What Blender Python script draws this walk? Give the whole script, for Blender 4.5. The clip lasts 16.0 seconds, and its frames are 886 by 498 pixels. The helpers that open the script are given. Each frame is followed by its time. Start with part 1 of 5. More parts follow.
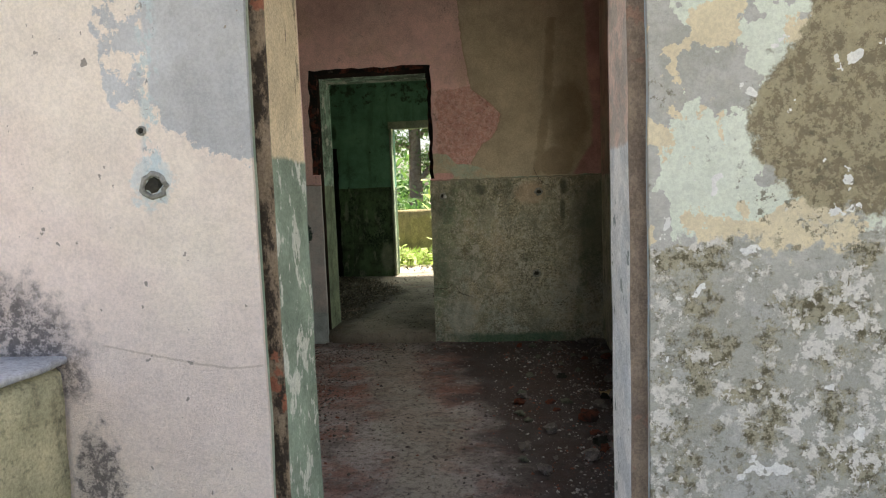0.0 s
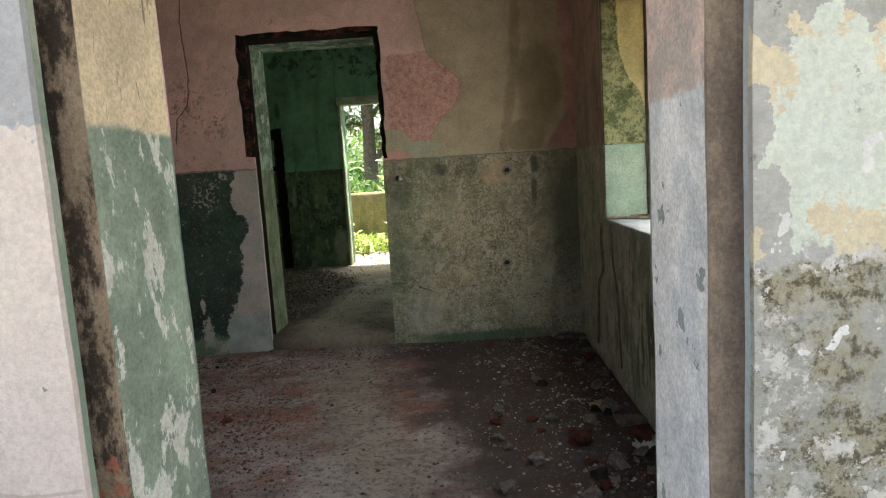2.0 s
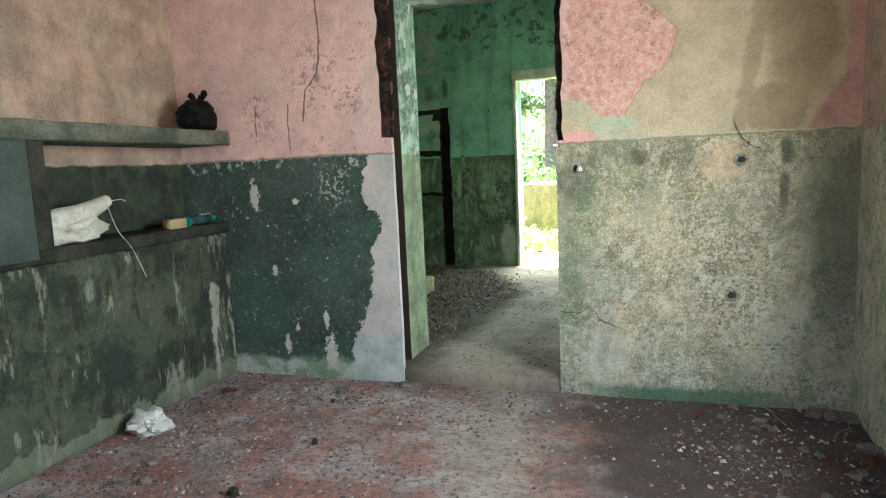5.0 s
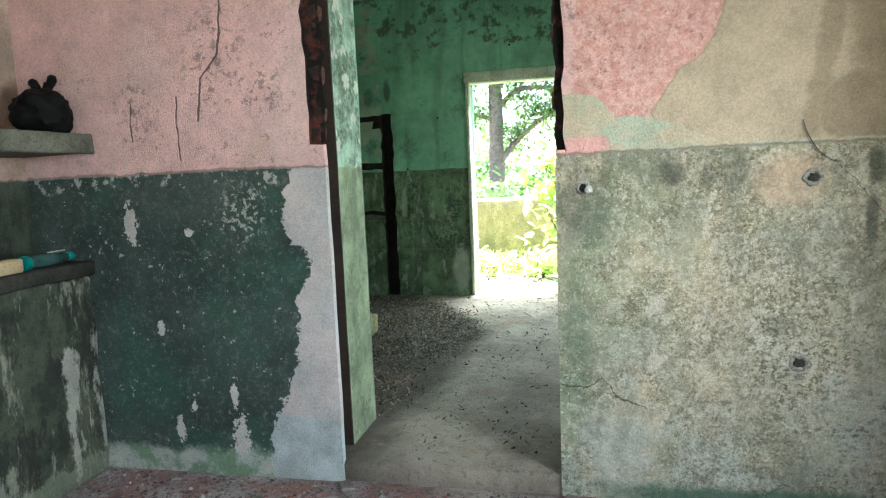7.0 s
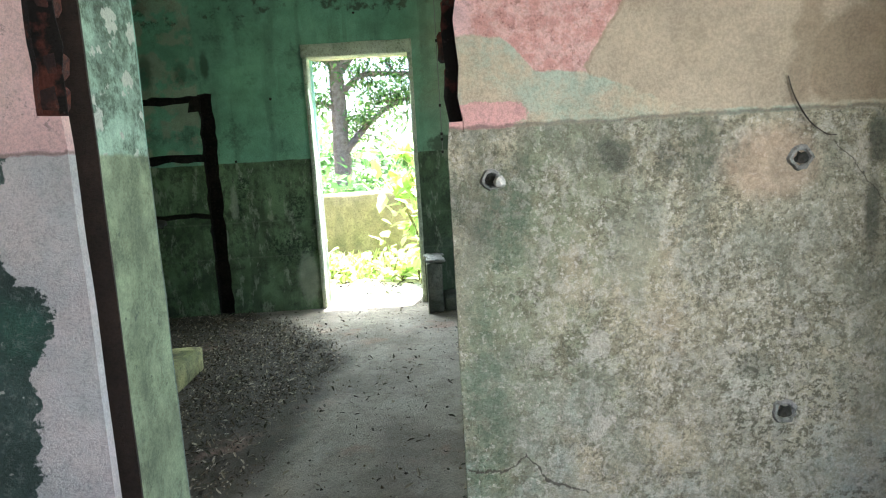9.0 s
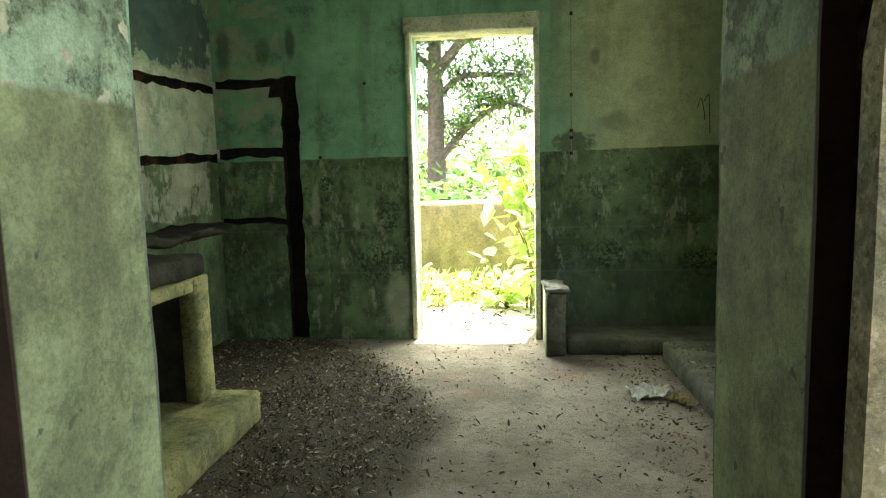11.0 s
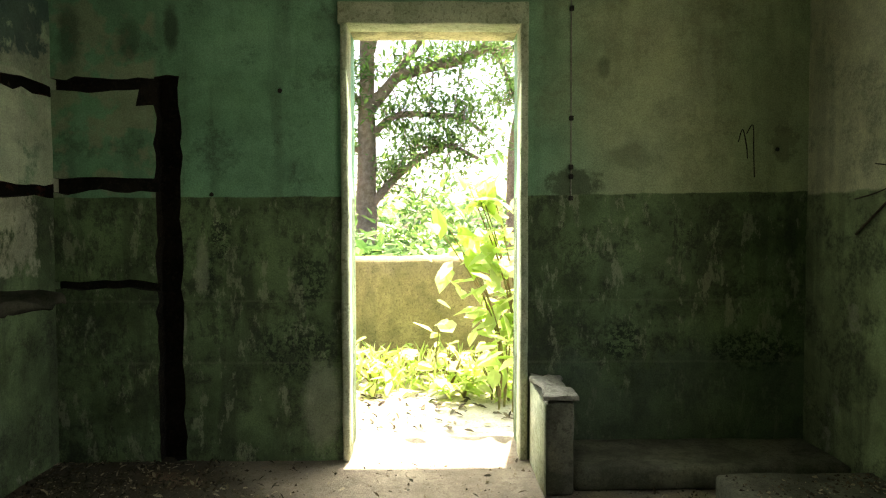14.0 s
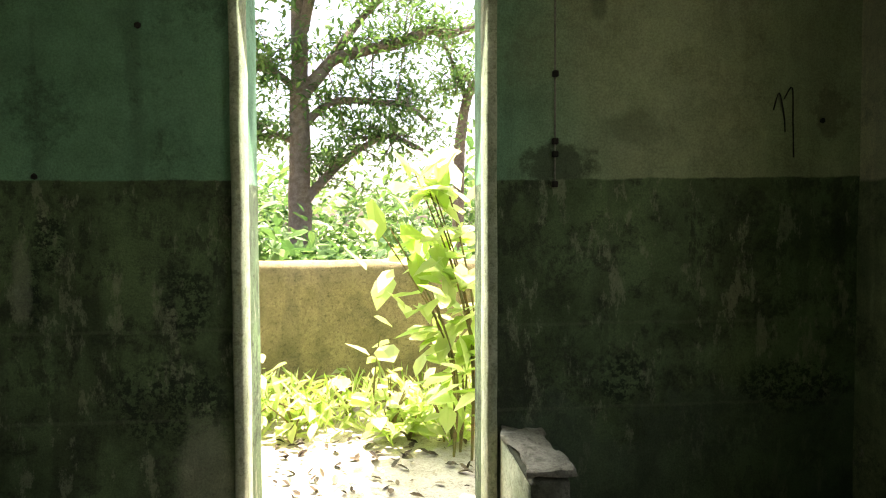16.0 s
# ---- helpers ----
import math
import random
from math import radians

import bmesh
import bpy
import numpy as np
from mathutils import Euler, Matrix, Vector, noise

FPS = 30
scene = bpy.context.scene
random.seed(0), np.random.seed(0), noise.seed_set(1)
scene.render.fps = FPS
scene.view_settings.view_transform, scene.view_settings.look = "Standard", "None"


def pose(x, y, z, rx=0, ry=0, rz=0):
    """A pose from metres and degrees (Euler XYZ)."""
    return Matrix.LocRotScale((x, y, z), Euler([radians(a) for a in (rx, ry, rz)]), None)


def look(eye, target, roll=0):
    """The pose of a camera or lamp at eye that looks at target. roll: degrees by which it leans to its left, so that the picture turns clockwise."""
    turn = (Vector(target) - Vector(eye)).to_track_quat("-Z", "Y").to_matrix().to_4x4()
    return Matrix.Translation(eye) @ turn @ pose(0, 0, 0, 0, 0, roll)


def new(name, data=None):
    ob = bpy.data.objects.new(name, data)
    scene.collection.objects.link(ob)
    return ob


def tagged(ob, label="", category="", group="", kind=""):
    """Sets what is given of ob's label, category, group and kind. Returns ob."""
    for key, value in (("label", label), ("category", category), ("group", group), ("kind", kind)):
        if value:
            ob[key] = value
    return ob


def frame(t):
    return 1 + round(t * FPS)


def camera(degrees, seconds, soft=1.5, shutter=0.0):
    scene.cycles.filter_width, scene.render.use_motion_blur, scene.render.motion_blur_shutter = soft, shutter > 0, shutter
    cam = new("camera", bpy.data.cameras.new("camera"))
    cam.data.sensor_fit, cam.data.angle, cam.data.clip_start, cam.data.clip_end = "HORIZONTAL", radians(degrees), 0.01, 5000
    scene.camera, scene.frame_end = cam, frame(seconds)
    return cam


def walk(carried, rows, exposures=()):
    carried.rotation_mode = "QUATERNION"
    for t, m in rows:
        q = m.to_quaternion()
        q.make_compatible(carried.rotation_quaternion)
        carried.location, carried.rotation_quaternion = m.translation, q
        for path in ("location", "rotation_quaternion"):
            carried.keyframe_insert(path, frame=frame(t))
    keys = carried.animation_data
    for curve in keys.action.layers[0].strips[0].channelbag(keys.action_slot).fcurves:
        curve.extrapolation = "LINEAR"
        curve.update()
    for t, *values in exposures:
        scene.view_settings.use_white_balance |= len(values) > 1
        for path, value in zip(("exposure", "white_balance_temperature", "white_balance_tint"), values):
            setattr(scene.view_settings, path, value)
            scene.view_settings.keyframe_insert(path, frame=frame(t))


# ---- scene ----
cam = camera(69.7, 16.0, 1.1)
PATH = [
    (0, (0.091, -0.027, 1.242), (-0.104, 1.956, 1.068), -2.1),
    (0.5, (0.023, 0.18, 1.257), (-0.114, 2.17, 1.113), -2.6),
    (1, (-0.019, 0.307, 1.257), (-0.016, 2.298, 1.073), -2.0),
    (1.5, (0.008, 0.455, 1.243), (0.035, 2.443, 1.021), -3.6),
    (2, (0.047, 0.611, 1.25), (-0.024, 2.595, 1.007), -3.6),
    (2.5, (0.023, 0.764, 1.228), (-0.106, 2.743, 0.969), -1.8),
    (3, (-0.039, 0.981, 1.267), (-0.085, 2.973, 1.092), -2.2),
    (3.5, (-0.048, 1.207, 1.252), (-0.216, 3.191, 1.06), -2.8),
    (4, (-0.031, 1.395, 1.272), (-0.539, 3.322, 1.101), -2.7),
    (4.2, (-0.026, 1.465, 1.269), (-0.627, 3.36, 1.048), -3.2),
    (6.3, (-0.245, 2.469, 1.252), (-0.836, 4.36, 0.978), -1.2),
    (6.5, (-0.313, 2.556, 1.267), (-0.854, 4.464, 1.009), -1.5),
    (7, (-0.415, 2.745, 1.284), (-0.843, 4.686, 1.058), -2.4),
    (7.5, (-0.428, 2.975, 1.273), (-0.624, 4.956, 1.081), -2.0),
    (8, (-0.419, 3.15, 1.266), (-0.233, 5.127, 1.022), -2.2),
    (8.5, (-0.493, 3.377, 1.287), (-0.184, 5.34, 1.057), -3.0),
    (9, (-0.573, 3.607, 1.271), (-0.528, 5.588, 0.999), -3.4),
    (9.5, (-0.62, 3.923, 1.284), (-0.862, 5.893, 1.039), -2.9),
    (9.7, (-0.638, 4.009, 1.282), (-0.889, 5.977, 1.027), -3.0),
    (11.8, (-0.918, 5.001, 1.155), (-1.115, 6.988, 1.049), -0.5),
    (12, (-0.944, 5.076, 1.148), (-1.11, 7.068, 1.082), -1.3),
    (12.5, (-0.998, 5.295, 1.156), (-1.023, 7.292, 1.066), -2.0),
    (13, (-1.004, 5.528, 1.178), (-1.051, 7.522, 1.024), -1.9),
    (13.5, (-1.026, 5.71, 1.204), (-1.097, 7.704, 1.064), -0.5),
    (14, (-1.06, 5.931, 1.22), (-1.033, 7.929, 1.147), -0.1),
    (14.5, (-1.088, 6.16, 1.228), (-0.953, 8.152, 1.103), -1.5),
    (15, (-1.063, 6.399, 1.23), (-1.056, 8.399, 1.182), -0.4),
    (15.5, (-1.019, 6.591, 1.224), (-0.989, 8.589, 1.15), 0.7),
    (16, (-1.02, 6.805, 1.214), (-0.818, 8.793, 1.135), -0.2),
]
EXPOSURES = [
    (0.0, 1.42, 6900, 12), (1.5, 1.5, 6900, 12), (2.5, 2.2, 6800, 12), (3.2, 2.75, 6700, 12), (4.2, 3.6, 6300, 10), (6.5, 3.78, 5800, 8),
    (9.0, 3.5, 5700, 14), (9.7, 3.5, 5750, 13), (11.8, 3.28, 7600, 8), (13.5, 3.0, 7600, 13), (16.0, 2.36, 7400, 19),
]
walk(cam, [(t, look(eye, target, roll)) for t, eye, target, roll in PATH], EXPOSURES)

# ------------------------------------------------------------------ light
SUN_ELEVATION, SUN_ROTATION = radians(76), radians(12)
world = bpy.data.worlds.new("sky")
scene.world = world
world.use_nodes = True
wn = world.node_tree.nodes
sky = wn.new("ShaderNodeTexSky")
sky.sky_type = "NISHITA"
sky.sun_disc = False
sky.sun_elevation, sky.sun_rotation = SUN_ELEVATION, SUN_ROTATION
sky.air_density, sky.dust_density = 1.0, 4.0
world.node_tree.links.new(sky.outputs[0], wn["Background"].inputs[0])
wn["Background"].inputs[1].default_value = 0.15

sun = new("sun", bpy.data.lights.new("sun", "SUN"))
sun.data.energy, sun.data.angle, sun.data.color = 5.0, radians(0.6), (1.0, 0.95, 0.86)
sun.matrix_world = look((math.sin(SUN_ROTATION) * 10 * math.cos(SUN_ELEVATION), math.cos(SUN_ROTATION) * 10 * math.cos(SUN_ELEVATION), 10 * math.sin(SUN_ELEVATION)), (0, 0, 0))


def opening_light(name, x, y, z, w, h, target, watts, color=(0.93, 1.0, 0.95)):
    ob = new(name, bpy.data.lights.new(name, "AREA"))
    ob.data.shape, ob.data.size, ob.data.size_y, ob.data.energy, ob.data.color = "RECTANGLE", w, h, watts, color
    ob.matrix_world = look((x, y, z), target)
    return ob


opening_light("window_daylight", 1.32, 3.30, 1.45, 0.9, 1.0, (0, 3.25, 0.75), 10.5)
opening_light("entrance_daylight", -0.045, 1.412, 1.08, 0.5, 2.1, (-0.045, 4.0, 0.9), 0.9, (1.0, 0.98, 0.95))
opening_light("window_daylight_kitchen", 1.30, 7.3, 1.5, 1.3, 1.1, (0, 7.3, 0.9), 2.3)
opening_light("door_daylight", -1.07, 9.40, 1.2, 0.8, 2.0, (-1.07, 8.0, 0.4), 5.5, (0.88, 1.0, 0.84))


# ------------------------------------------------------------------ material tools
class Mat:
    """A small builder for procedural surface materials, in world metres."""

    def __init__(self, name):
        self.m = bpy.data.materials.new(name)
        self.m.use_nodes = True
        self.t = self.m.node_tree
        self.b = self.t.nodes["Principled BSDF"]
        geo = self.t.nodes.new("ShaderNodeTexCoord")
        self.pos = geo.outputs["Object"]
        sep = self.t.nodes.new("ShaderNodeSeparateXYZ")
        self.link(self.pos, sep.inputs[0])
        self.x, self.y, self.z = sep.outputs

    def link(self, a, b):
        self.t.links.new(a, b)

    def put(self, socket, value):
        if isinstance(value, bpy.types.NodeSocket):
            self.link(value, socket)
        elif isinstance(value, tuple) and len(value) == 3 and socket.type == "RGBA":
            socket.default_value = (*value, 1)
        else:
            socket.default_value = value

    def op(self, kind, a, b=0.0, clamp=False):
        n = self.t.nodes.new("ShaderNodeMath")
        n.operation, n.use_clamp = kind, clamp
        self.put(n.inputs[0], a)
        self.put(n.inputs[1], b)
        return n.outputs[0]

    def add(self, a, b):
        return self.op("ADD", a, b)

    def mul(self, a, b):
        return self.op("MULTIPLY", a, b)

    def noise(self, scale, detail=4.0, rough=0.6, stretch=(1, 1, 1), shift=(0, 0, 0)):
        mp = self.t.nodes.new("ShaderNodeMapping")
        self.link(self.pos, mp.inputs[0])
        mp.inputs["Scale"].default_value, mp.inputs["Location"].default_value = stretch, shift
        n = self.t.nodes.new("ShaderNodeTexNoise")
        self.link(mp.outputs[0], n.inputs["Vector"])
        n.inputs["Scale"].default_value, n.inputs["Detail"].default_value, n.inputs["Roughness"].default_value = scale, detail, rough
        return n.outputs[0]

    def cells(self, scale, feature="F1"):
        n = self.t.nodes.new("ShaderNodeTexVoronoi")
        n.feature = feature
        self.link(self.pos, n.inputs["Vector"])
        n.inputs["Scale"].default_value = scale
        return n.outputs["Distance"]

    def step(self, v, lo, hi):
        n = self.t.nodes.new("ShaderNodeMapRange")
        n.interpolation_type = "SMOOTHSTEP"
        self.put(n.inputs["Value"], v)
        n.inputs["From Min"].default_value, n.inputs["From Max"].default_value = lo, hi
        return n.outputs[0]

    def mix(self, f, a, b):
        n = self.t.nodes.new("ShaderNodeMix")
        n.data_type = "RGBA"
        self.put(n.inputs[0], f)
        self.put(n.inputs[6], a)
        self.put(n.inputs[7], b)
        return n.outputs[2]

    def curve(self, v, *pairs):
        """A piecewise straight function of v through the (v, value) pairs."""
        (k0, k1), outs = (pairs[0][0], pairs[-1][0]), [o for _, o in pairs]
        o0, span = min(outs), max(max(outs) - min(outs), 1e-4)
        ramp = self.t.nodes.new("ShaderNodeValToRGB")
        for i, (k, o) in enumerate(pairs):
            at, tone = (k - k0) / (k1 - k0), (o - o0) / span
            e = ramp.color_ramp.elements[0] if i == 0 else ramp.color_ramp.elements[-1] if i == len(pairs) - 1 else ramp.color_ramp.elements.new(at)
            e.position, e.color = at, (tone, tone, tone, 1)
        self.link(self.mul(self.add(v, -k0), 1 / (k1 - k0)), ramp.inputs[0])
        return self.add(self.mul(ramp.outputs[0], span), o0)

    def crack(self, across, along, width, *pairs, wobble=0.03):
        """1 on a thin broken line across = f(along)."""
        w = self.mul(self.add(self.noise(14, 6, 0.7, shift=(pairs[0][0], 2, 5)), -0.5), wobble)
        d = self.op("ABSOLUTE", self.add(self.op("SUBTRACT", across, self.curve(along, *pairs)), w))
        ends = self.both(self.step(along, pairs[0][0], pairs[0][0] + 0.01), self.op("SUBTRACT", 1.0, self.step(along, pairs[-1][0] - 0.01, pairs[-1][0])))
        return self.both(self.op("SUBTRACT", 1.0, self.step(d, width * 0.4, width)), ends)

    def both(self, a, b):
        return self.op("MULTIPLY", a, b, True)

    def either(self, a, b):
        return self.op("MAXIMUM", a, b)

    def edge(self, v, at, wobble=0.06, scale=6.0, soft=0.008, shift=(0, 0, 0)):
        """1 where v is above a ragged line."""
        w = self.mul(self.add(self.noise(scale, 8, 0.7, shift=shift), -0.5), wobble * 4)
        return self.step(self.add(v, w), at - soft, at + soft)

    def blob(self, u, cu, cz, ru, rz, wobble=0.5, scale=5.0, soft=0.04, shift=(0, 0, 0)):
        """1 inside a ragged oval."""
        a = self.mul(self.add(u, -cu), 1 / ru)
        c = self.mul(self.add(self.z, -cz), 1 / rz)
        d = self.op("SQRT", self.add(self.mul(a, a), self.mul(c, c)))
        d = self.add(d, self.mul(self.add(self.noise(scale * 2.2, 8, 0.7, shift=shift), -0.5), wobble * 4))
        return self.op("SUBTRACT", 1.0, self.step(d, 1 - soft, 1 + soft))

    def vary(self, color, dark=0.72, light=1.12, scale=3.0):
        a = tuple(min(1, c * dark) for c in color)
        c = tuple(min(1, c * light) for c in color)
        big = self.noise(scale, 5, 0.65, shift=(color[0] * 9, 3, 1))
        return self.mix(self.step(big, 0.34, 0.66), a, c)

    def done(self, color, rough=0.9, bump=0.3, height=None, distance=0.01, spec=0.25, mottle=1.0):
        fine = self.step(self.noise(130, 6, 0.8, shift=(4, 8, 3)), 0.38, 0.62)
        mid = self.step(self.noise(7, 9, 0.78, shift=(8, 1, 6)), 0.34, 0.66)
        tone = self.add(self.add(self.mul(fine, 0.34 * mottle), self.mul(mid, 0.26 * mottle)), 1.0 - 0.30 * mottle)
        gray = self.t.nodes.new("ShaderNodeVectorMath")
        gray.operation = "SCALE"
        self.put(gray.inputs[0], color)
        self.put(gray.inputs["Scale"], tone)
        self.link(gray.outputs[0], self.b.inputs["Base Color"])
        self.put(self.b.inputs["Roughness"], rough)
        self.b.inputs["Specular IOR Level"].default_value = spec
        n = self.t.nodes.new("ShaderNodeBump")
        n.inputs["Strength"].default_value, n.inputs["Distance"].default_value = bump, distance
        h = self.add(self.mul(fine, 0.6), self.mul(self.noise(9, 6, 0.7), 1.5))
        if height is not None:
            h = self.add(h, height)
        self.link(h, n.inputs["Height"])
        self.link(n.outputs[0], self.b.inputs["Normal"])
        return self.m


def grime(m, color, strength=0.75, tone=(0.05, 0.055, 0.04), lo=0.52, hi=0.68, scale=4.0, streak=True, shift=(0, 0, 0)):
    """Mould and soot: soft clouds broken by fine specks, and runs down the wall."""
    cloud = m.step(m.noise(scale, 10, 0.78, shift=shift), lo - 0.03, hi - 0.07)
    speck = m.step(m.noise(45, 5, 0.75, shift=shift), 0.42, 0.56)
    f = m.mul(cloud, m.add(m.mul(speck, 0.6), 0.4))
    color = m.mix(m.mul(f, strength), color, tone)
    if streak:
        run = m.step(m.noise(7, 5, 0.6, stretch=(1, 1, 0.12), shift=shift), 0.50, 0.64)
        color = m.mix(m.mul(run, strength * 0.55), color, tone)
    return color


def specks(m, color, tone, scale=28, lo=0.66, hi=0.70, where=None, shift=(5, 1, 2)):
    f = m.step(m.noise(scale, 3, 0.55, shift=shift), lo, hi)
    if where is not None:
        f = m.mul(f, where)
    return m.mix(f, color, tone)


PINK, CREAM = (0.70, 0.46, 0.425), (0.47, 0.39, 0.275)
MINT, DARKPAINT = (0.26, 0.44, 0.34), (0.046, 0.068, 0.057)
DADO = 1.345


def mat_wall_middle():
    m = Mat("pink and cream distemper over green dado")
    x, z = m.x, m.z
    inv = lambda v: m.op("SUBTRACT", 1.0, v)
    # upper wall: faded pink, flaking in spots, cracked
    pink = m.vary(PINK, 0.86, 1.14, 1.6)
    pink = m.mix(m.mul(m.step(m.noise(1.6, 6, 0.6, shift=(3, 3, 8)), 0.48, 0.66), 0.7), pink, (0.70, 0.52, 0.47))
    pink = m.mix(m.mul(m.step(m.noise(2.3, 6, 0.65, shift=(9, 3, 1)), 0.56, 0.68), 0.5), pink, (0.60, 0.43, 0.33))
    spall = m.both(m.step(m.noise(30, 7, 0.75), 0.53, 0.57), m.either(m.either(m.blob(x, -1.90, 1.80, 0.13, 0.2, 0.35, 6, 0.3), m.blob(x, -2.29, 1.62, 0.10, 0.13, 0.35, 6, 0.3)), m.blob(x, -1.70, 1.68, 0.10, 0.12, 0.35, 6, 0.3)))
    spall = m.either(spall, m.both(m.step(m.noise(24, 8, 0.8), 0.57, 0.60), m.step(m.noise(3, 5, 0.6, shift=(3, 1, 3)), 0.50, 0.60)))
    pink = m.mix(m.mul(spall, 0.75), pink, (0.26, 0.18, 0.16))
    cracks = m.crack(x, z, 0.007, (1.55, -1.99), (1.73, -1.96), (1.82, -1.88), (1.91, -1.86), (2.04, -1.85), (2.4, -1.87), (2.9, -1.8))
    cracks = m.either(cracks, m.crack(x, z, 0.005, (1.39, -2.08), (1.55, -2.09), (1.67, -2.08)))
    cracks = m.either(cracks, m.crack(x, z, 0.005, (1.48, -2.31), (1.58, -2.31), (1.66, -2.30)))
    pink = m.mix(m.mul(cracks, 0.85), pink, (0.10, 0.07, 0.06))
    # cream coat with brown damp, a rose strip in the corner
    cream = m.vary(CREAM, 0.90, 1.10, 1.8)
    damp = m.mul(m.blob(x, 0.62, 1.80, 0.15, 0.30, 0.25, 3, 0.25), 0.5)
    damp = m.either(damp, m.mul(m.blob(x, 0.52, 1.46, 0.14, 0.12, 0.2, 4, 0.12), 0.5))
    damp = m.either(damp, m.mul(m.crack(x, z, 0.05, (1.36, 0.36), (1.6, 0.40), (2.0, 0.46), (2.6, 0.50), wobble=0.08), 0.4))
    cream = m.mix(damp, cream, (0.20, 0.14, 0.08))
    rose = m.edge(m.op("SUBTRACT", x, m.curve(z, (1.34, 0.64), (1.45, 0.70), (1.6, 0.80), (1.81, 0.81), (2.11, 0.78), (3.0, 0.74))), 0.0, 0.02, 5, 0.02)
    cream = m.mix(rose, cream, m.vary((0.52, 0.30, 0.27), 0.75, 1.15, 4))
    # the rough torn edge of the pink coat beside the door
    torn = m.op("SUBTRACT", x, m.curve(z, (1.34, -0.10), (1.48, -0.17), (1.53, -0.14), (1.63, -0.07), (1.66, -0.01), (1.74, 0.05), (1.86, 0.085), (1.95, 0.0), (2.07, -0.15), (2.38, -0.21), (2.9, -0.25)))
    right = m.edge(torn, 0.0, 0.012, 14, 0.004)
    rim_torn = m.both(right, inv(m.edge(torn, 0.008, 0.012, 14, 0.004)))
    rough_pink = m.mix(m.step(m.noise(26, 8, 0.75), 0.42, 0.58), (0.54, 0.29, 0.24), (0.64, 0.41, 0.36))
    rough_pink = m.mix(m.mul(m.step(m.noise(40, 7, 0.8, shift=(4, 1, 1)), 0.56, 0.60), 0.7), rough_pink, (0.28, 0.14, 0.11))
    rough_zone = m.both(m.edge(x, -0.44, 0.05, 5), m.both(m.edge(z, 1.46, 0.02, 6), inv(m.edge(z, 2.08, 0.06, 4))))
    up = m.mix(right, m.mix(rough_zone, pink, rough_pink), cream)
    up = m.mix(m.mul(rim_torn, 0.5), up, (0.30, 0.20, 0.13))
    teal = m.mix(m.step(m.noise(6, 9, 0.75), 0.40, 0.62), m.vary((0.50, 0.42, 0.29), 0.95, 1.1), (0.40, 0.46, 0.35))
    teal = m.mix(m.blob(x, -0.42, 1.375, 0.11, 0.035, 0.25, 9), teal, (0.66, 0.38, 0.34))
    lip = m.op("SUBTRACT", z, m.curve(x, (-0.9, 1.58), (-0.5, 1.57), (-0.37, 1.56), (-0.29, 1.48), (-0.18, 1.47), (-0.10, 1.44), (0.1, 1.36)))
    low = m.both(inv(m.edge(lip, 0.0, 0.010, 14, 0.004)), m.step(x, -0.9, -0.8))
    up = m.mix(low, up, teal)
    # smoothly darker and browner from 2.3 m up to the ceiling
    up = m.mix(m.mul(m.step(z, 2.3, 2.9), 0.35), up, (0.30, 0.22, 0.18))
    # bare dado beside the door
    bare = m.mix(m.step(m.noise(1.7, 6, 0.65, shift=(1, 4, 2)), 0.40, 0.60), (0.53, 0.465, 0.32), (0.42, 0.39, 0.285))
    bare = m.mix(m.mul(m.step(m.noise(2.2, 7, 0.65, shift=(4, 4, 9)), 0.54, 0.66), 0.6), bare, (0.42, 0.33, 0.22))
    moss = m.both(m.step(m.noise(3.4, 8, 0.72, stretch=(1, 1, 0.5), shift=(7, 2, 2)), 0.46, 0.60), inv(m.step(x, -0.35, 0.25)))
    moss = m.either(moss, m.mul(m.blob(x, -0.38, 0.75, 0.14, 0.42, 0.4, 3, 0.5), 0.8))
    bare = m.mix(m.mul(moss, 0.72), bare, (0.19, 0.26, 0.16))
    chalk = m.both(m.step(m.noise(3.0, 7, 0.7, shift=(2, 2, 7)), 0.44, 0.60), inv(m.edge(z, 0.62, 0.12, 3, 0.15)))
    bare = m.mix(m.mul(chalk, 0.55), bare, (0.48, 0.55, 0.52))
    worm = m.step(m.noise(48, 7, 0.75, stretch=(1, 1, 1.2)), 0.49, 0.54)
    where = m.either(m.blob(x, 0.34, 0.62, 0.24, 0.27, 0.35, 3, 0.5), m.mul(m.step(m.noise(2.4, 7, 0.7, shift=(5, 5, 1)), 0.47, 0.56), 0.8))
    where = m.either(where, m.mul(m.blob(x, -0.12, 0.66, 0.09, 0.3, 0.4, 4, 0.4), 0.7))
    bare = m.mix(m.mul(m.both(worm, where), 0.9), bare, (0.12, 0.11, 0.075))
    scurf = m.step(m.noise(22, 9, 0.8, shift=(8, 4, 4)), 0.46, 0.56)
    crusty = m.step(m.noise(2.0, 7, 0.7, stretch=(1, 1, 0.7), shift=(6, 6, 6)), 0.42, 0.56)
    bare = m.mix(m.mul(m.mul(scurf, m.add(m.mul(crusty, 0.75), 0.25)), 0.62), bare, (0.18, 0.165, 0.105))
    bare = m.mix(m.mul(m.both(m.step(m.noise(85, 5, 0.75, shift=(3, 1, 9)), 0.52, 0.57), crusty), 0.6), bare, (0.09, 0.085, 0.055))
    bare = m.mix(m.mul(m.step(m.noise(70, 5, 0.7, shift=(7, 7, 9)), 0.57, 0.61), 0.6), bare, (0.70, 0.65, 0.54))
    bare = m.mix(m.mul(m.step(m.noise(4.5, 8, 0.75, stretch=(1, 1, 0.6), shift=(3, 9, 2)), 0.50, 0.60), 0.5), bare, (0.24, 0.25, 0.19))
